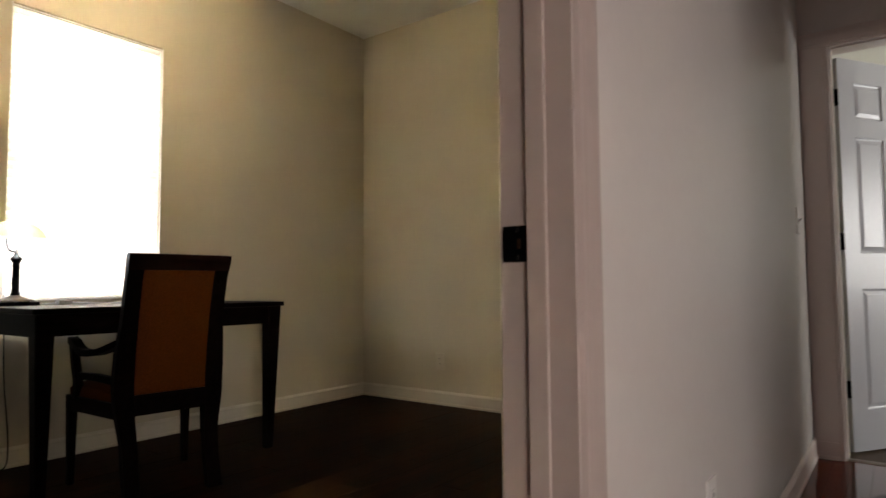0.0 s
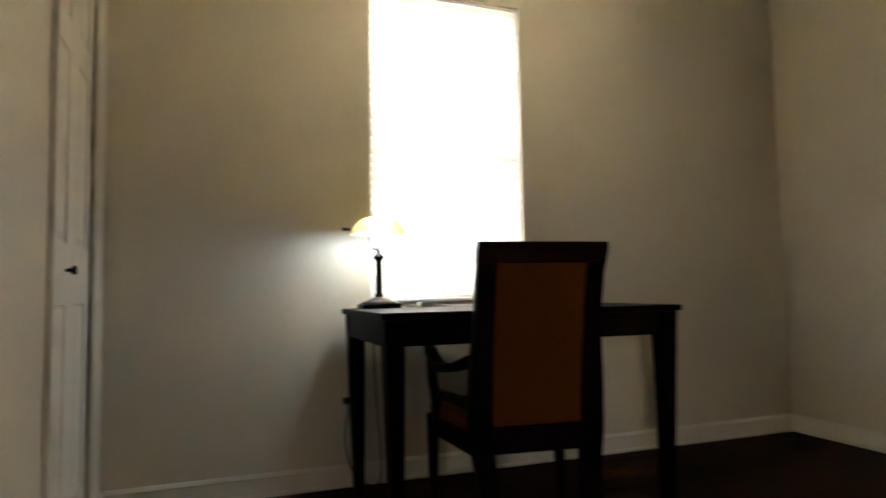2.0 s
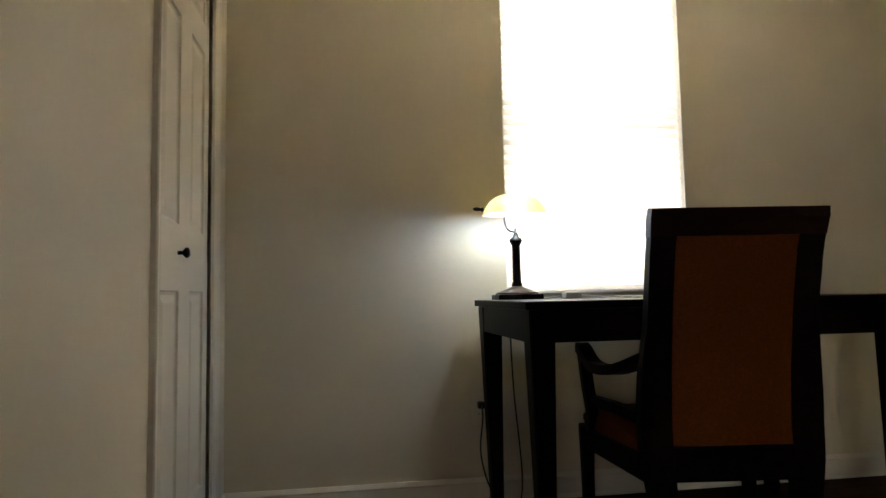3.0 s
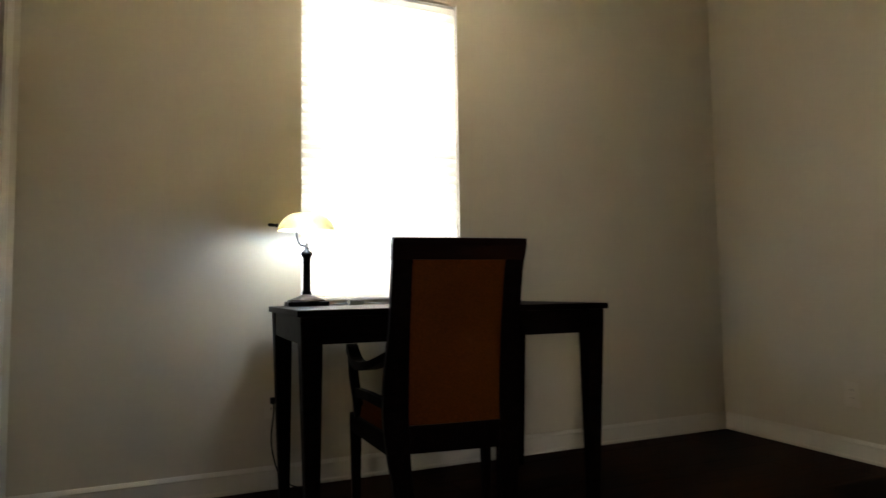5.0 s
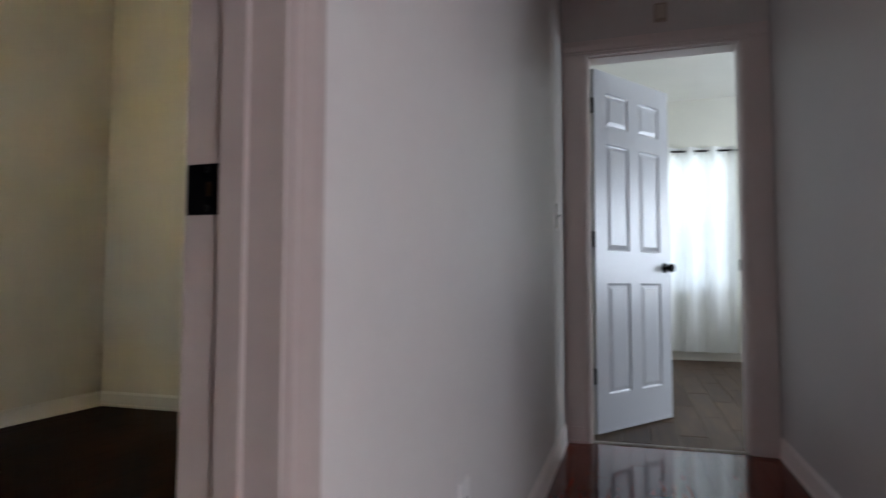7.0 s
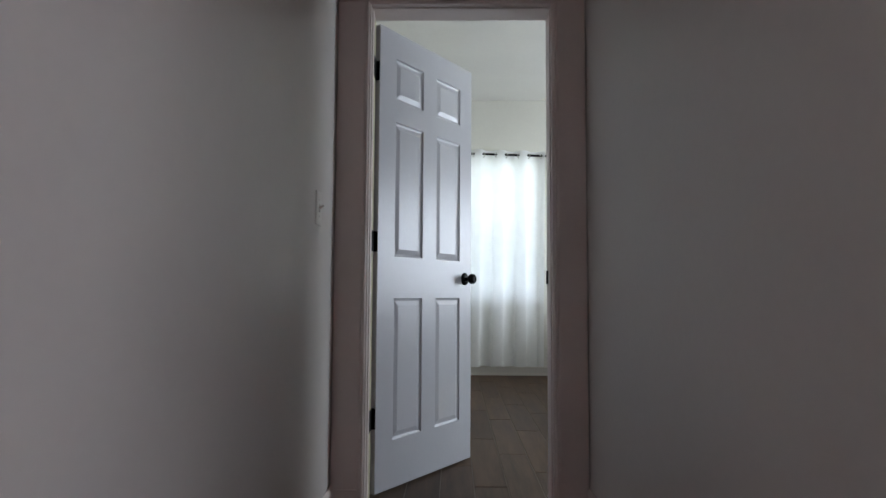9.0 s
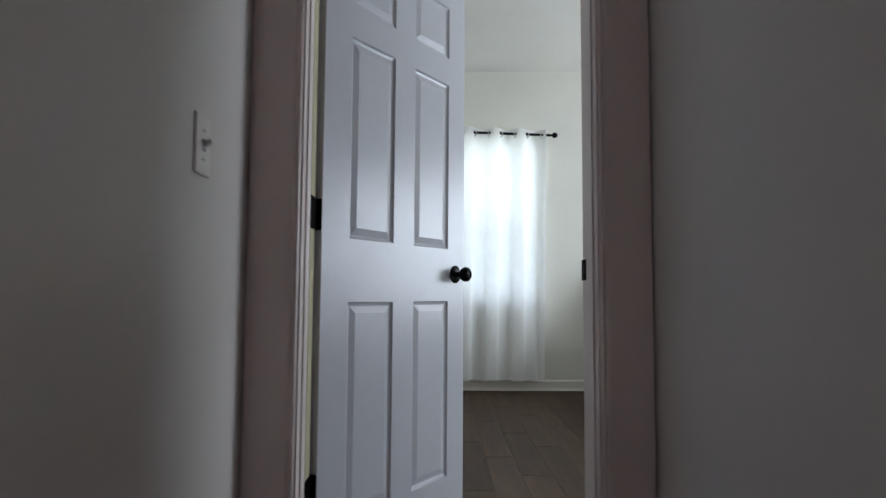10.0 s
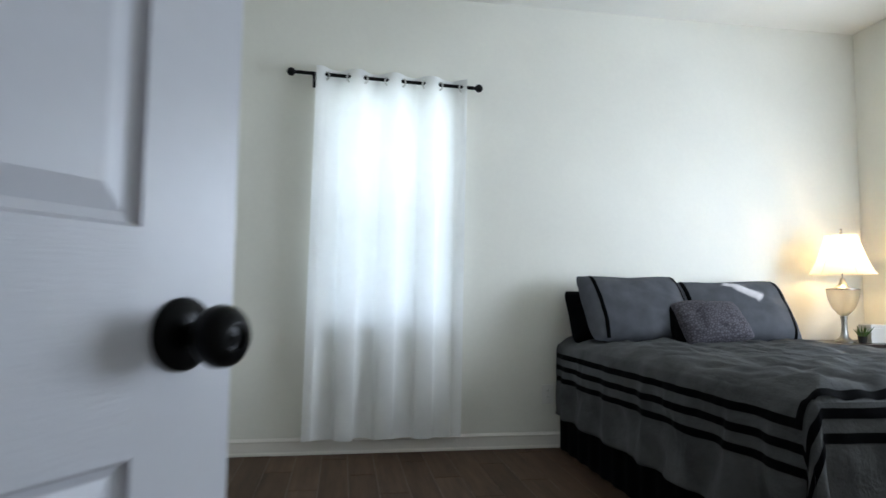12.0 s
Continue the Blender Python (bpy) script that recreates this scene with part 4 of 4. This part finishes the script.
for v in range(NV):
    for u in range(NU):
        bm.faces.new((grid[v][u], grid[v][u + 1], grid[v + 1][u + 1], grid[v + 1][u]))
part("panel", bm, M_CURTAIN, curtain, "", True)
for k in range(8):
    p = min(0.985, (k // 2 + (0.795 if k % 2 else 0.205) + 0.06) / FOLDS)
    x = CX0 + p * (CX1 - CX0)
    bm = bmesh.new()
    lathe(bm, [(0.020, -0.003), (0.027, -0.004), (0.030, 0.0), (0.027, 0.004), (0.020, 0.003), (0.020, -0.003)], 24, (x, ROD_Y, rod_z(x) - 0.009), Matrix.Rotation(radians(48 if k % 2 else -48), 3, "Z") @ Matrix.Rotation(radians(90), 3, "X"))
    for f in [f for f in bm.faces if len(f.verts) > 4]:
        bm.faces.remove(f)
    part("grommet", bm, M_RING, curtain, "", True)


# bed: head against the north wall
BX0, BX1, BY0, BY1, BT = 2.10, 3.58, 5.86, 8.12, 0.70
bed = thing("bed", Matrix(), "bed with black skirt, head against the wall", "bed")
part("box_spring", box(bmesh.new(), BX0 + 0.02, BX1 - 0.02, BY0 + 0.02, BY1 - 0.01, 0.16, 0.4, bevel=0.02), M_BED, bed)
M_BLACKCLOTH = cloth("black cloth", (0.0025, 0.0025, 0.003))
M_BLACKCLOTH.node_tree.nodes["Principled BSDF"].inputs["Specular IOR Level"].default_value = 0.03
part("mattress", box(bmesh.new(), BX0 + 0.012, BX1 - 0.012, BY0 + 0.012, BY1 - 0.01, 0.402, BT - 0.02, bevel=0.04, seg=4), M_BED, bed, "", True)
bm = bmesh.new()
per = [(BX0, BY1 - 0.02), (BX0, BY0), (BX1, BY0), (BX1, BY1 - 0.02)]
pts = []
for (xa, ya), (xb, yb) in zip(per, per[1:]):
    n = int(math.hypot(xb - xa, yb - ya) / 0.02)
    for k in range(n):
        u = k / n
        nx, ny = (yb - ya), -(xb - xa)
        ln = math.hypot(nx, ny)
        w = 0.006 * math.sin(40 * (u * n * 0.02))
        pts.append((xa + (xb - xa) * u + nx / ln * w, ya + (yb - ya) * u + ny / ln * w))
for (xa, ya), (xb, yb) in zip(pts, pts[1:]):
    bm.faces.new([bm.verts.new(p) for p in ((xa, ya, 0.004), (xb, yb, 0.004), (xb, yb, 0.39), (xa, ya, 0.39))])
bmesh.ops.remove_doubles(bm, verts=bm.verts, dist=1e-4)
part("bed_skirt", bm, M_BLACKCLOTH, bed, "black pleated bed skirt", True)
for x in (BX0 + 0.06, BX1 - 0.06):
    for y in (BY0 + 0.06, BY1 - 0.08):
        part("bed_leg", boxes((x - 0.02, x + 0.02, y - 0.02, y + 0.02, 0, 0.16)), M_BLACK, bed)

# comforter: a sheet in (s, t), both measured from the hem, draped over the edges
DROP, DROP_FOOT = 0.47, 0.36
m, nt, b = material("charcoal comforter cloth", 0.85)
b.inputs["Specular IOR Level"].default_value = 0.1
v = coords(nt)
grey = ramp(nt, noise_tex(nt, v, 5.0, 4), [(0.3, (0.050, 0.051, 0.052)), (0.7, (0.086, 0.087, 0.088))])
nt.links.new(grey, b.inputs["Base Color"])
bump(nt, b, noise_tex(nt, coords(nt, (1.0, 0.5, 1.0)), 15.0, 6, 0.65), 0.8, 0.014)
M_COMFORTER = m


def drape(s, t):
    """Place of the cloth at s across and t from the foot hem."""
    W, L = BX1 - BX0, BY1 - BY0 - 0.02
    ds = DROP - s if s < DROP else (s - DROP - W if s > DROP + W else 0.0)
    side = -1 if s < DROP else 1
    dt = max(0.0, DROP_FOOT - t)
    x = min(max(s - DROP, 0), W) + BX0
    y = BY0 + max(t - DROP_FOOT, 0)
    r = math.hypot(ds, dt)
    crease = 0.022 * noise.noise(Vector((s * 4.5, t * 2.2, 0.3))) + 0.022 * noise.noise(Vector((s * 13, t * 6, 4.0)))
    tuft = 0.0
    for k, cs in enumerate((0.56, 0.78, 1.0, 1.22, 1.44, 1.66, 1.88)):
        for ct in (0.62, 0.98, 1.34, 1.70, 2.06):
            q = ((s - cs) * 0.9 + (t - ct - 0.18 * (k % 2)) * 0.45) ** 2 + 0.12 * ((t - ct - 0.18 * (k % 2)) - (s - cs) * 0.5) ** 2
            tuft += 0.020 * math.exp(-q / 0.0007)
    if r < 1e-6:
        edge = min(s - DROP, DROP + W - s, t - DROP_FOOT)
        round_off = 0.055 * max(0.0, 1 - edge / 0.13) ** 2
        return (x, y, BT + 0.03 + crease - tuft - round_off)
    nx, ny = side * ds / r, -dt / r
    fold = 0.022 * math.sin((s if dt > ds else t) * 19 + 3 * noise.noise(Vector((s * 3, t * 3, 9)))) * min(1, r / 0.3) + 0.014 * noise.noise(Vector((s * 9, t * 9, 1)))
    pucker = 0.012 * abs(noise.noise(Vector((t * 11 + 3, s * 3, 5)) if ds > dt else Vector((s * 11, t * 3, 8)))) * min(1, r / 0.1)
    out = -pucker + 0.035 * (1 - math.exp(-r / 0.05)) + 0.03 * r + fold * 0.8
    corner = min(ds, dt)
    out += 0.30 * corner
    return (x + nx * out, y + ny * out, BT - 0.025 - (r - 0.02 if r > 0.02 else 0) - 0.45 * corner + max(0, r + 0.45 * corner - 0.64))


SW, TL = BX1 - BX0 + 2 * DROP, BY1 - BY0 - 0.02 + DROP_FOOT
NS, NT = 190, 190
bm = bmesh.new()
grid = [[bm.verts.new(drape(SW * i / NS, TL * j / NT)) for i in range(NS + 1)] for j in range(NT + 1)]
for j in range(NT):
    for i in range(NS):
        bm.faces.new((grid[j][i], grid[j][i + 1], grid[j + 1][i + 1], grid[j + 1][i]))
comforter = thing("comforter", Matrix(), "charcoal grey tufted comforter with black bands, draped over the bed", "comforter")
cover = part("cover", bm, M_COMFORTER, comforter, "", True)
solid = cover.modifiers.new("thickness", "SOLIDIFY")
solid.thickness, solid.offset = 0.012, -1


def band_point(s, t):
    """A point just outside the cloth at (s, t)."""
    p, e = Vector(drape(s, t)), 0.01
    n = (Vector(drape(s + e, t)) - Vector(drape(s - e, t))).cross(Vector(drape(s, t + e)) - Vector(drape(s, t - e)))
    n.normalize()
    return p + n * 0.0035


for d in (0.236, 0.308, 0.380):
    bm = bmesh.new()
    rows = []
    for off in (-0.0155, -0.005, 0.005, 0.0155):
        q = d + off
        line = [(q, TL - 0.015 - (TL - 0.015 - q) * k / 130) for k in range(130)] + [(q + (SW - 2 * q) * k / 130, q) for k in range(130)] + [(SW - q, q + (TL - 0.015 - q) * k / 130) for k in range(131)]
        rows.append([bm.verts.new(band_point(*c)) for c in line])
    for ra, rb in zip(rows, rows[1:]):
        for k in range(len(ra) - 1):
            bm.faces.new((ra[k], ra[k + 1], rb[k + 1], rb[k]))
    part("band", bm, M_BLACKCLOTH, comforter, "black ribbon band", True)


def pillow(name, w, h, t, m, mat, label, bands=()):
    """A stuffed pillow in x-z, its back towards +y, standing on its lower edge."""
    def surf(u, q, side, lift=0.0):
        ear = 1 - 0.03 * (1 - u * u) * abs(q) ** 3 - 0.07 * abs(u) ** 6
        puff = (max(0, 1 - abs(u) ** 2.4) * max(0, 1 - abs(q) ** 2.4)) ** 0.5
        wr = (0.012 * noise.noise(Vector((u * 2.5 + w * 9, q * 2.5, side * 2))) + 0.006 * noise.noise(Vector((u * 7 + h * 5, q * 6, side * 3)))) * puff
        sag = 0.02 * math.sin(2.1 * u + w * 7) * (q + 1) / 2
        return (u * w / 2 * (1 - 0.03 * (1 - q * q) * abs(u) ** 3 - 0.06 * abs(q) ** 6), side * (puff * t / 2 * (1.12 - 0.12 * q) + 0.0015 + lift) + wr, (q * ear + 1) * h / 2 + sag)
    root = thing(name, m, label, "pillow")
    bm = bmesh.new()
    N = 30
    for side in (-1, 1):
        rows = [[bm.verts.new(surf(-1 + 2 * i / N, -1 + 2 * j / N, side)) for i in range(N + 1)] for j in range(N + 1)]
        for j in range(N):
            for i in range(N):
                bm.faces.new((rows[j][i], rows[j][i + 1], rows[j + 1][i + 1], rows[j + 1][i]))
    bmesh.ops.remove_doubles(bm, verts=bm.verts, dist=0.0035)
    part("cover", bm, mat, root, "", True)
    for u0 in bands:
        bm = bmesh.new()
        cols = [[bm.verts.new(surf(u0 + du, -0.97 + 1.94 * j / 40, -1, 0.0022)) for j in range(41)] for du in (-0.032, -0.011, 0.011, 0.032)]
        for ca, cb in zip(cols, cols[1:]):
            for j in range(40):
                bm.faces.new((ca[j], ca[j + 1], cb[j + 1], cb[j]))
        part("band", bm, M_BLACKCLOTH, root, "black ribbon band", True)
    return root


M_SHAM = cloth("charcoal sham cloth", (0.070, 0.073, 0.082), 700, 0.22)
m, nt, b = material("grey patterned cushion cloth", 0.9)
vor = nt.nodes.new("ShaderNodeTexVoronoi")
vor.feature = "DISTANCE_TO_EDGE"
vor.inputs["Scale"].default_value, vor.inputs["Randomness"].default_value = 60, 0.8
nt.links.new(coords(nt), vor.inputs["Vector"])
nt.links.new(ramp(nt, vor.outputs["Distance"], [(0.03, (0.022, 0.020, 0.026)), (0.2, (0.072, 0.066, 0.080))]), b.inputs["Base Color"])
bump(nt, b, vor.outputs["Distance"], 0.4, 0.0015)
M_CUSHION = m
PZ = BT + 0.02
pillow("pillow", 0.70, 0.38, 0.21, pose(2.45, 7.87, PZ - 0.03, -28, 0, 0), M_BLACKCLOTH, "black pillow propped against the wall")
pillow("pillow", 0.68, 0.42, 0.17, pose(3.18, 7.90, PZ - 0.01, -26, 0, 0), M_BLACKCLOTH, "black pillow propped against the wall")
pillow("pillow_sham", 0.74, 0.49, 0.21, pose(2.507, 7.68, PZ - 0.005, -34, 1, 4), M_SHAM, "charcoal pillow sham with black band leaning on the bed", (-0.76, 0.86))
pillow("pillow_sham", 0.80, 0.47, 0.20, pose(3.175, 7.70, PZ - 0.005, -36, 1, -3), M_SHAM, "charcoal pillow sham with black band leaning on the bed", (-0.82, 0.84))
pillow("cushion", 0.32, 0.28, 0.11, pose(2.80, 7.58, PZ - 0.005, -36, -5, 0), M_BLACKCLOTH, "small black cushion behind the patterned one")
pillow("cushion", 0.42, 0.32, 0.13, pose(2.88, 7.49, PZ + 0.005, -42, -7, -4), M_CUSHION, "small grey patterned cushion in front of the shams")

# nightstand and what stands on it
M_NIGHT = wood("dark nightstand wood", (0.012, 0.008, 0.006), (0.04, 0.025, 0.018), 0.35, (10, 10, 1.5), 4, 0.1)
night = thing("nightstand", pose(4.1, 7.88, 0), "dark wooden nightstand beside the bed", "nightstand")
part("top", box(bmesh.new(), -0.27, 0.27, -0.22, 0.22, 0.675, 0.7, bevel=0.004), M_NIGHT, night)
part("body", box(bmesh.new(), -0.25, 0.25, -0.2, 0.2, 0.14, 0.6748, bevel=0.003), M_NIGHT, night)
for x in (-0.22, 0.22):
    for y in (-0.17, 0.17):
        part("leg", boxes((x - 0.025, x + 0.025, y - 0.025, y + 0.025, 0, 0.1398)), M_NIGHT, night)
table_lamp = thing("table_lamp", pose(BED_LAMP[0], BED_LAMP[1], 0.70), "lit table lamp with glass urn body and white bell shade", "lamp")
M_BRUSHED = plain("brushed nickel", (0.32, 0.31, 0.29), 0.32, 1.0)
part("foot", lathe(bmesh.new(), [(0.0, 0), (0.062, 0), (0.062, 0.008), (0.045, 0.018), (0.026, 0.04), (0.018, 0.09), (0.017, 0.14), (0.022, 0.165), (0.02, 0.175)], 32), M_BRUSHED, table_lamp, "", True)
part("urn", lathe(bmesh.new(), [(0.02, 0.176), (0.04, 0.195), (0.07, 0.235), (0.09, 0.29), (0.098, 0.345), (0.098, 0.352), (0.094, 0.352), (0.086, 0.29), (0.066, 0.24), (0.036, 0.2), (0.012, 0.185)], 36), glass("frosted urn glass", (0.96, 0.93, 0.86), 0.4), table_lamp, "clear glass urn", True)
part("urn_rim", lathe(bmesh.new(), [(0.08, 0.353), (0.1, 0.353), (0.1, 0.359), (0.08, 0.359), (0.08, 0.353)], 36), M_BRUSHED, table_lamp, "", True)
part("urn_cap", lathe(bmesh.new(), [(0.085, 0.36), (0.045, 0.366), (0.028, 0.385), (0.018, 0.41), (0.014, 0.43)], 28), M_BRUSHED, table_lamp, "", True)
part("stem", lathe(bmesh.new(), [(0.005, 0.18), (0.005, 0.745)], 10), M_BRUSHED, table_lamp, "", True)
bm = bmesh.new()
prof = [(0.200, 0.455), (0.184, 0.475), (0.158, 0.53), (0.132, 0.6), (0.110, 0.67), (0.101, 0.72)]
rings = [[bm.verts.new((r * math.cos(2 * math.pi * k / 48), r * math.sin(2 * math.pi * k / 48), z)) for k in range(48)] for r, z in prof]
for a, c in zip(rings, rings[1:]):
    for k in range(48):
        bm.faces.new((a[k], a[(k + 1) % 48], c[(k + 1) % 48], c[k]))
shade = part("shade", bm, cloth("ivory lampshade cloth", (0.86, 0.80, 0.68), 500, 0.03, 0.55), table_lamp, "lit ivory bell shade", True)
for k in range(6):
    a = 2 * math.pi * (k + 0.2) / 6
    part("seam", tube(bmesh.new(), [((r + 0.001) * math.cos(a), (r + 0.001) * math.sin(a), z) for r, z in prof], 0.002, 6), plain("seam cord", (0.7, 0.62, 0.5), 0.7, 0, 40, 0, 0.05), shade)
part("bulb", lathe(bmesh.new(), [(0.008, 0.49), (0.009, 0.51), (0.018, 0.535), (0.018, 0.56), (0.012, 0.575), (0, 0.58)], 20), glow("warm lamp bulb", (1.0, 0.78, 0.45), 1.2), table_lamp, "", True)
part("finial", lathe(bmesh.new(), [(0.004, 0.72), (0.011, 0.735), (0.006, 0.745), (0.01, 0.757), (0, 0.768)], 14), M_BRUSHED, table_lamp, "", True)
plant = thing("potted_plant", pose(4.09, 7.80, 0.70), "small green succulent in a dark pot on the nightstand", "plant")
part("pot", lathe(bmesh.new(), [(0, 0), (0.022, 0), (0.028, 0.04), (0.03, 0.045), (0.026, 0.045), (0.024, 0.036), (0, 0.036)], 20), M_DARKSLOT, plant, "", True)
prng = random.Random(3)
M_LEAF = plain("succulent leaf", (0.07, 0.12, 0.03), 0.5, 0, 40, 0.2, 0.3)
for k in range(12):
    a, tilt, ln = k * 2.4, 0.2 + 0.05 * k, prng.uniform(0.06, 0.1)
    pts = [(0.01 * math.cos(a) + ln * u * math.sin(tilt) * math.cos(a), 0.01 * math.sin(a) + ln * u * math.sin(tilt) * math.sin(a), 0.036 + ln * u * math.cos(tilt)) for u in (0, 0.25, 0.5, 0.75, 1)]
    part("leaf", tube(bmesh.new(), pts, lambda u: 0.007 * (1 - u) ** 0.7 + 0.0008, 6), M_LEAF, plant, "", True)
clock = thing("storage_box", pose(4.19, 7.82, 0.70), "small white box on the nightstand", "box")
part("body", box(bmesh.new(), -0.06, 0.06, -0.05, 0.05, 0, 0.1, bevel=0.004), M_PLATE, clock)
part("lid", box(bmesh.new(), -0.062, 0.062, -0.052, 0.052, 0.1002, 0.122, bevel=0.004), M_PLATE, clock)


# ---- floor pieces ----
def piece_mesh(name, w, l, h, chamfer, mat):
    bm = bmesh.new()
    lo = [bm.verts.new((x, y, -h)) for x, y in ((0, 0), (w, 0), (w, l), (0, l))]
    mid = [bm.verts.new((x, y, -chamfer)) for x, y in ((0, 0), (w, 0), (w, l), (0, l))]
    c = chamfer
    top = [bm.verts.new((x, y, 0)) for x, y in ((c, c), (w - c, c), (w - c, l - c), (c, l - c))]
    for a, b in ((lo, mid), (mid, top)):
        for k in range(4):
            bm.faces.new((a[k], a[(k + 1) % 4], b[(k + 1) % 4], b[k]))
    bm.faces.new(top)
    me = bpy.data.meshes.new(name)
    bm.to_mesh(me)
    bm.free()
    me.materials.append(mat)
    return me


def lay(name, parent, x0, x1, y0, y1, width, length, gap, h, chamfer, mat, rng, stagger=None, uneven=0.0006):
    """Boards along y in rows across x, with staggered ends."""
    made = {}
    x, row = x0, 0
    while x < x1 - 0.01:
        w = min(width, x1 - x) - gap
        y = y0 - (rng.uniform(0.1, length) if stagger is None else length * ((row * stagger) % 1.0))
        while y < y1:
            b0, b1 = max(y, y0), min(y + length, y1) - gap
            if b1 - b0 > 0.03:
                key = (round(w, 3), round(b1 - b0, 2))
                if key not in made:
                    made[key] = piece_mesh(name, key[0], b1 - b0, h, chamfer, mat)
                ob = new(name, made[key])
                ob.parent = parent
                ob.location = (x, b0, rng.uniform(-uneven, uneven))
            y += length
        x += width
        row += 1


rng = random.Random(7)
lay("plank", floor_hall, HALL_L, HALL_R, 0.2, 4.025, 0.0827, 0.92, 0.0004, 0.007, 0.0005, M_CHERRY, rng)
lay("plank", floor_office, OFF_W, -0.075, OFF_S, OFF_N, 0.127, 1.22, 0.0005, 0.007, 0.0007, M_OFFLOOR, rng)
lay("tile", floor_bedroom, BED_W, BED_E, 4.07, BED_N, 0.153, 0.915, 0.004, 0.0025, 0.0008, M_TILE, rng, 0.37)
tagged(part("foyer_boards", boxes((HALL_L, FOY_E, FOY_S, 0.1985, -0.007, 0.0), (HALL_R, FOY_E, 0.199, 1.549, -0.007, 0.0)), M_CHERRY), "polished cherry wood floor of the unseen foyer", kind="structure")
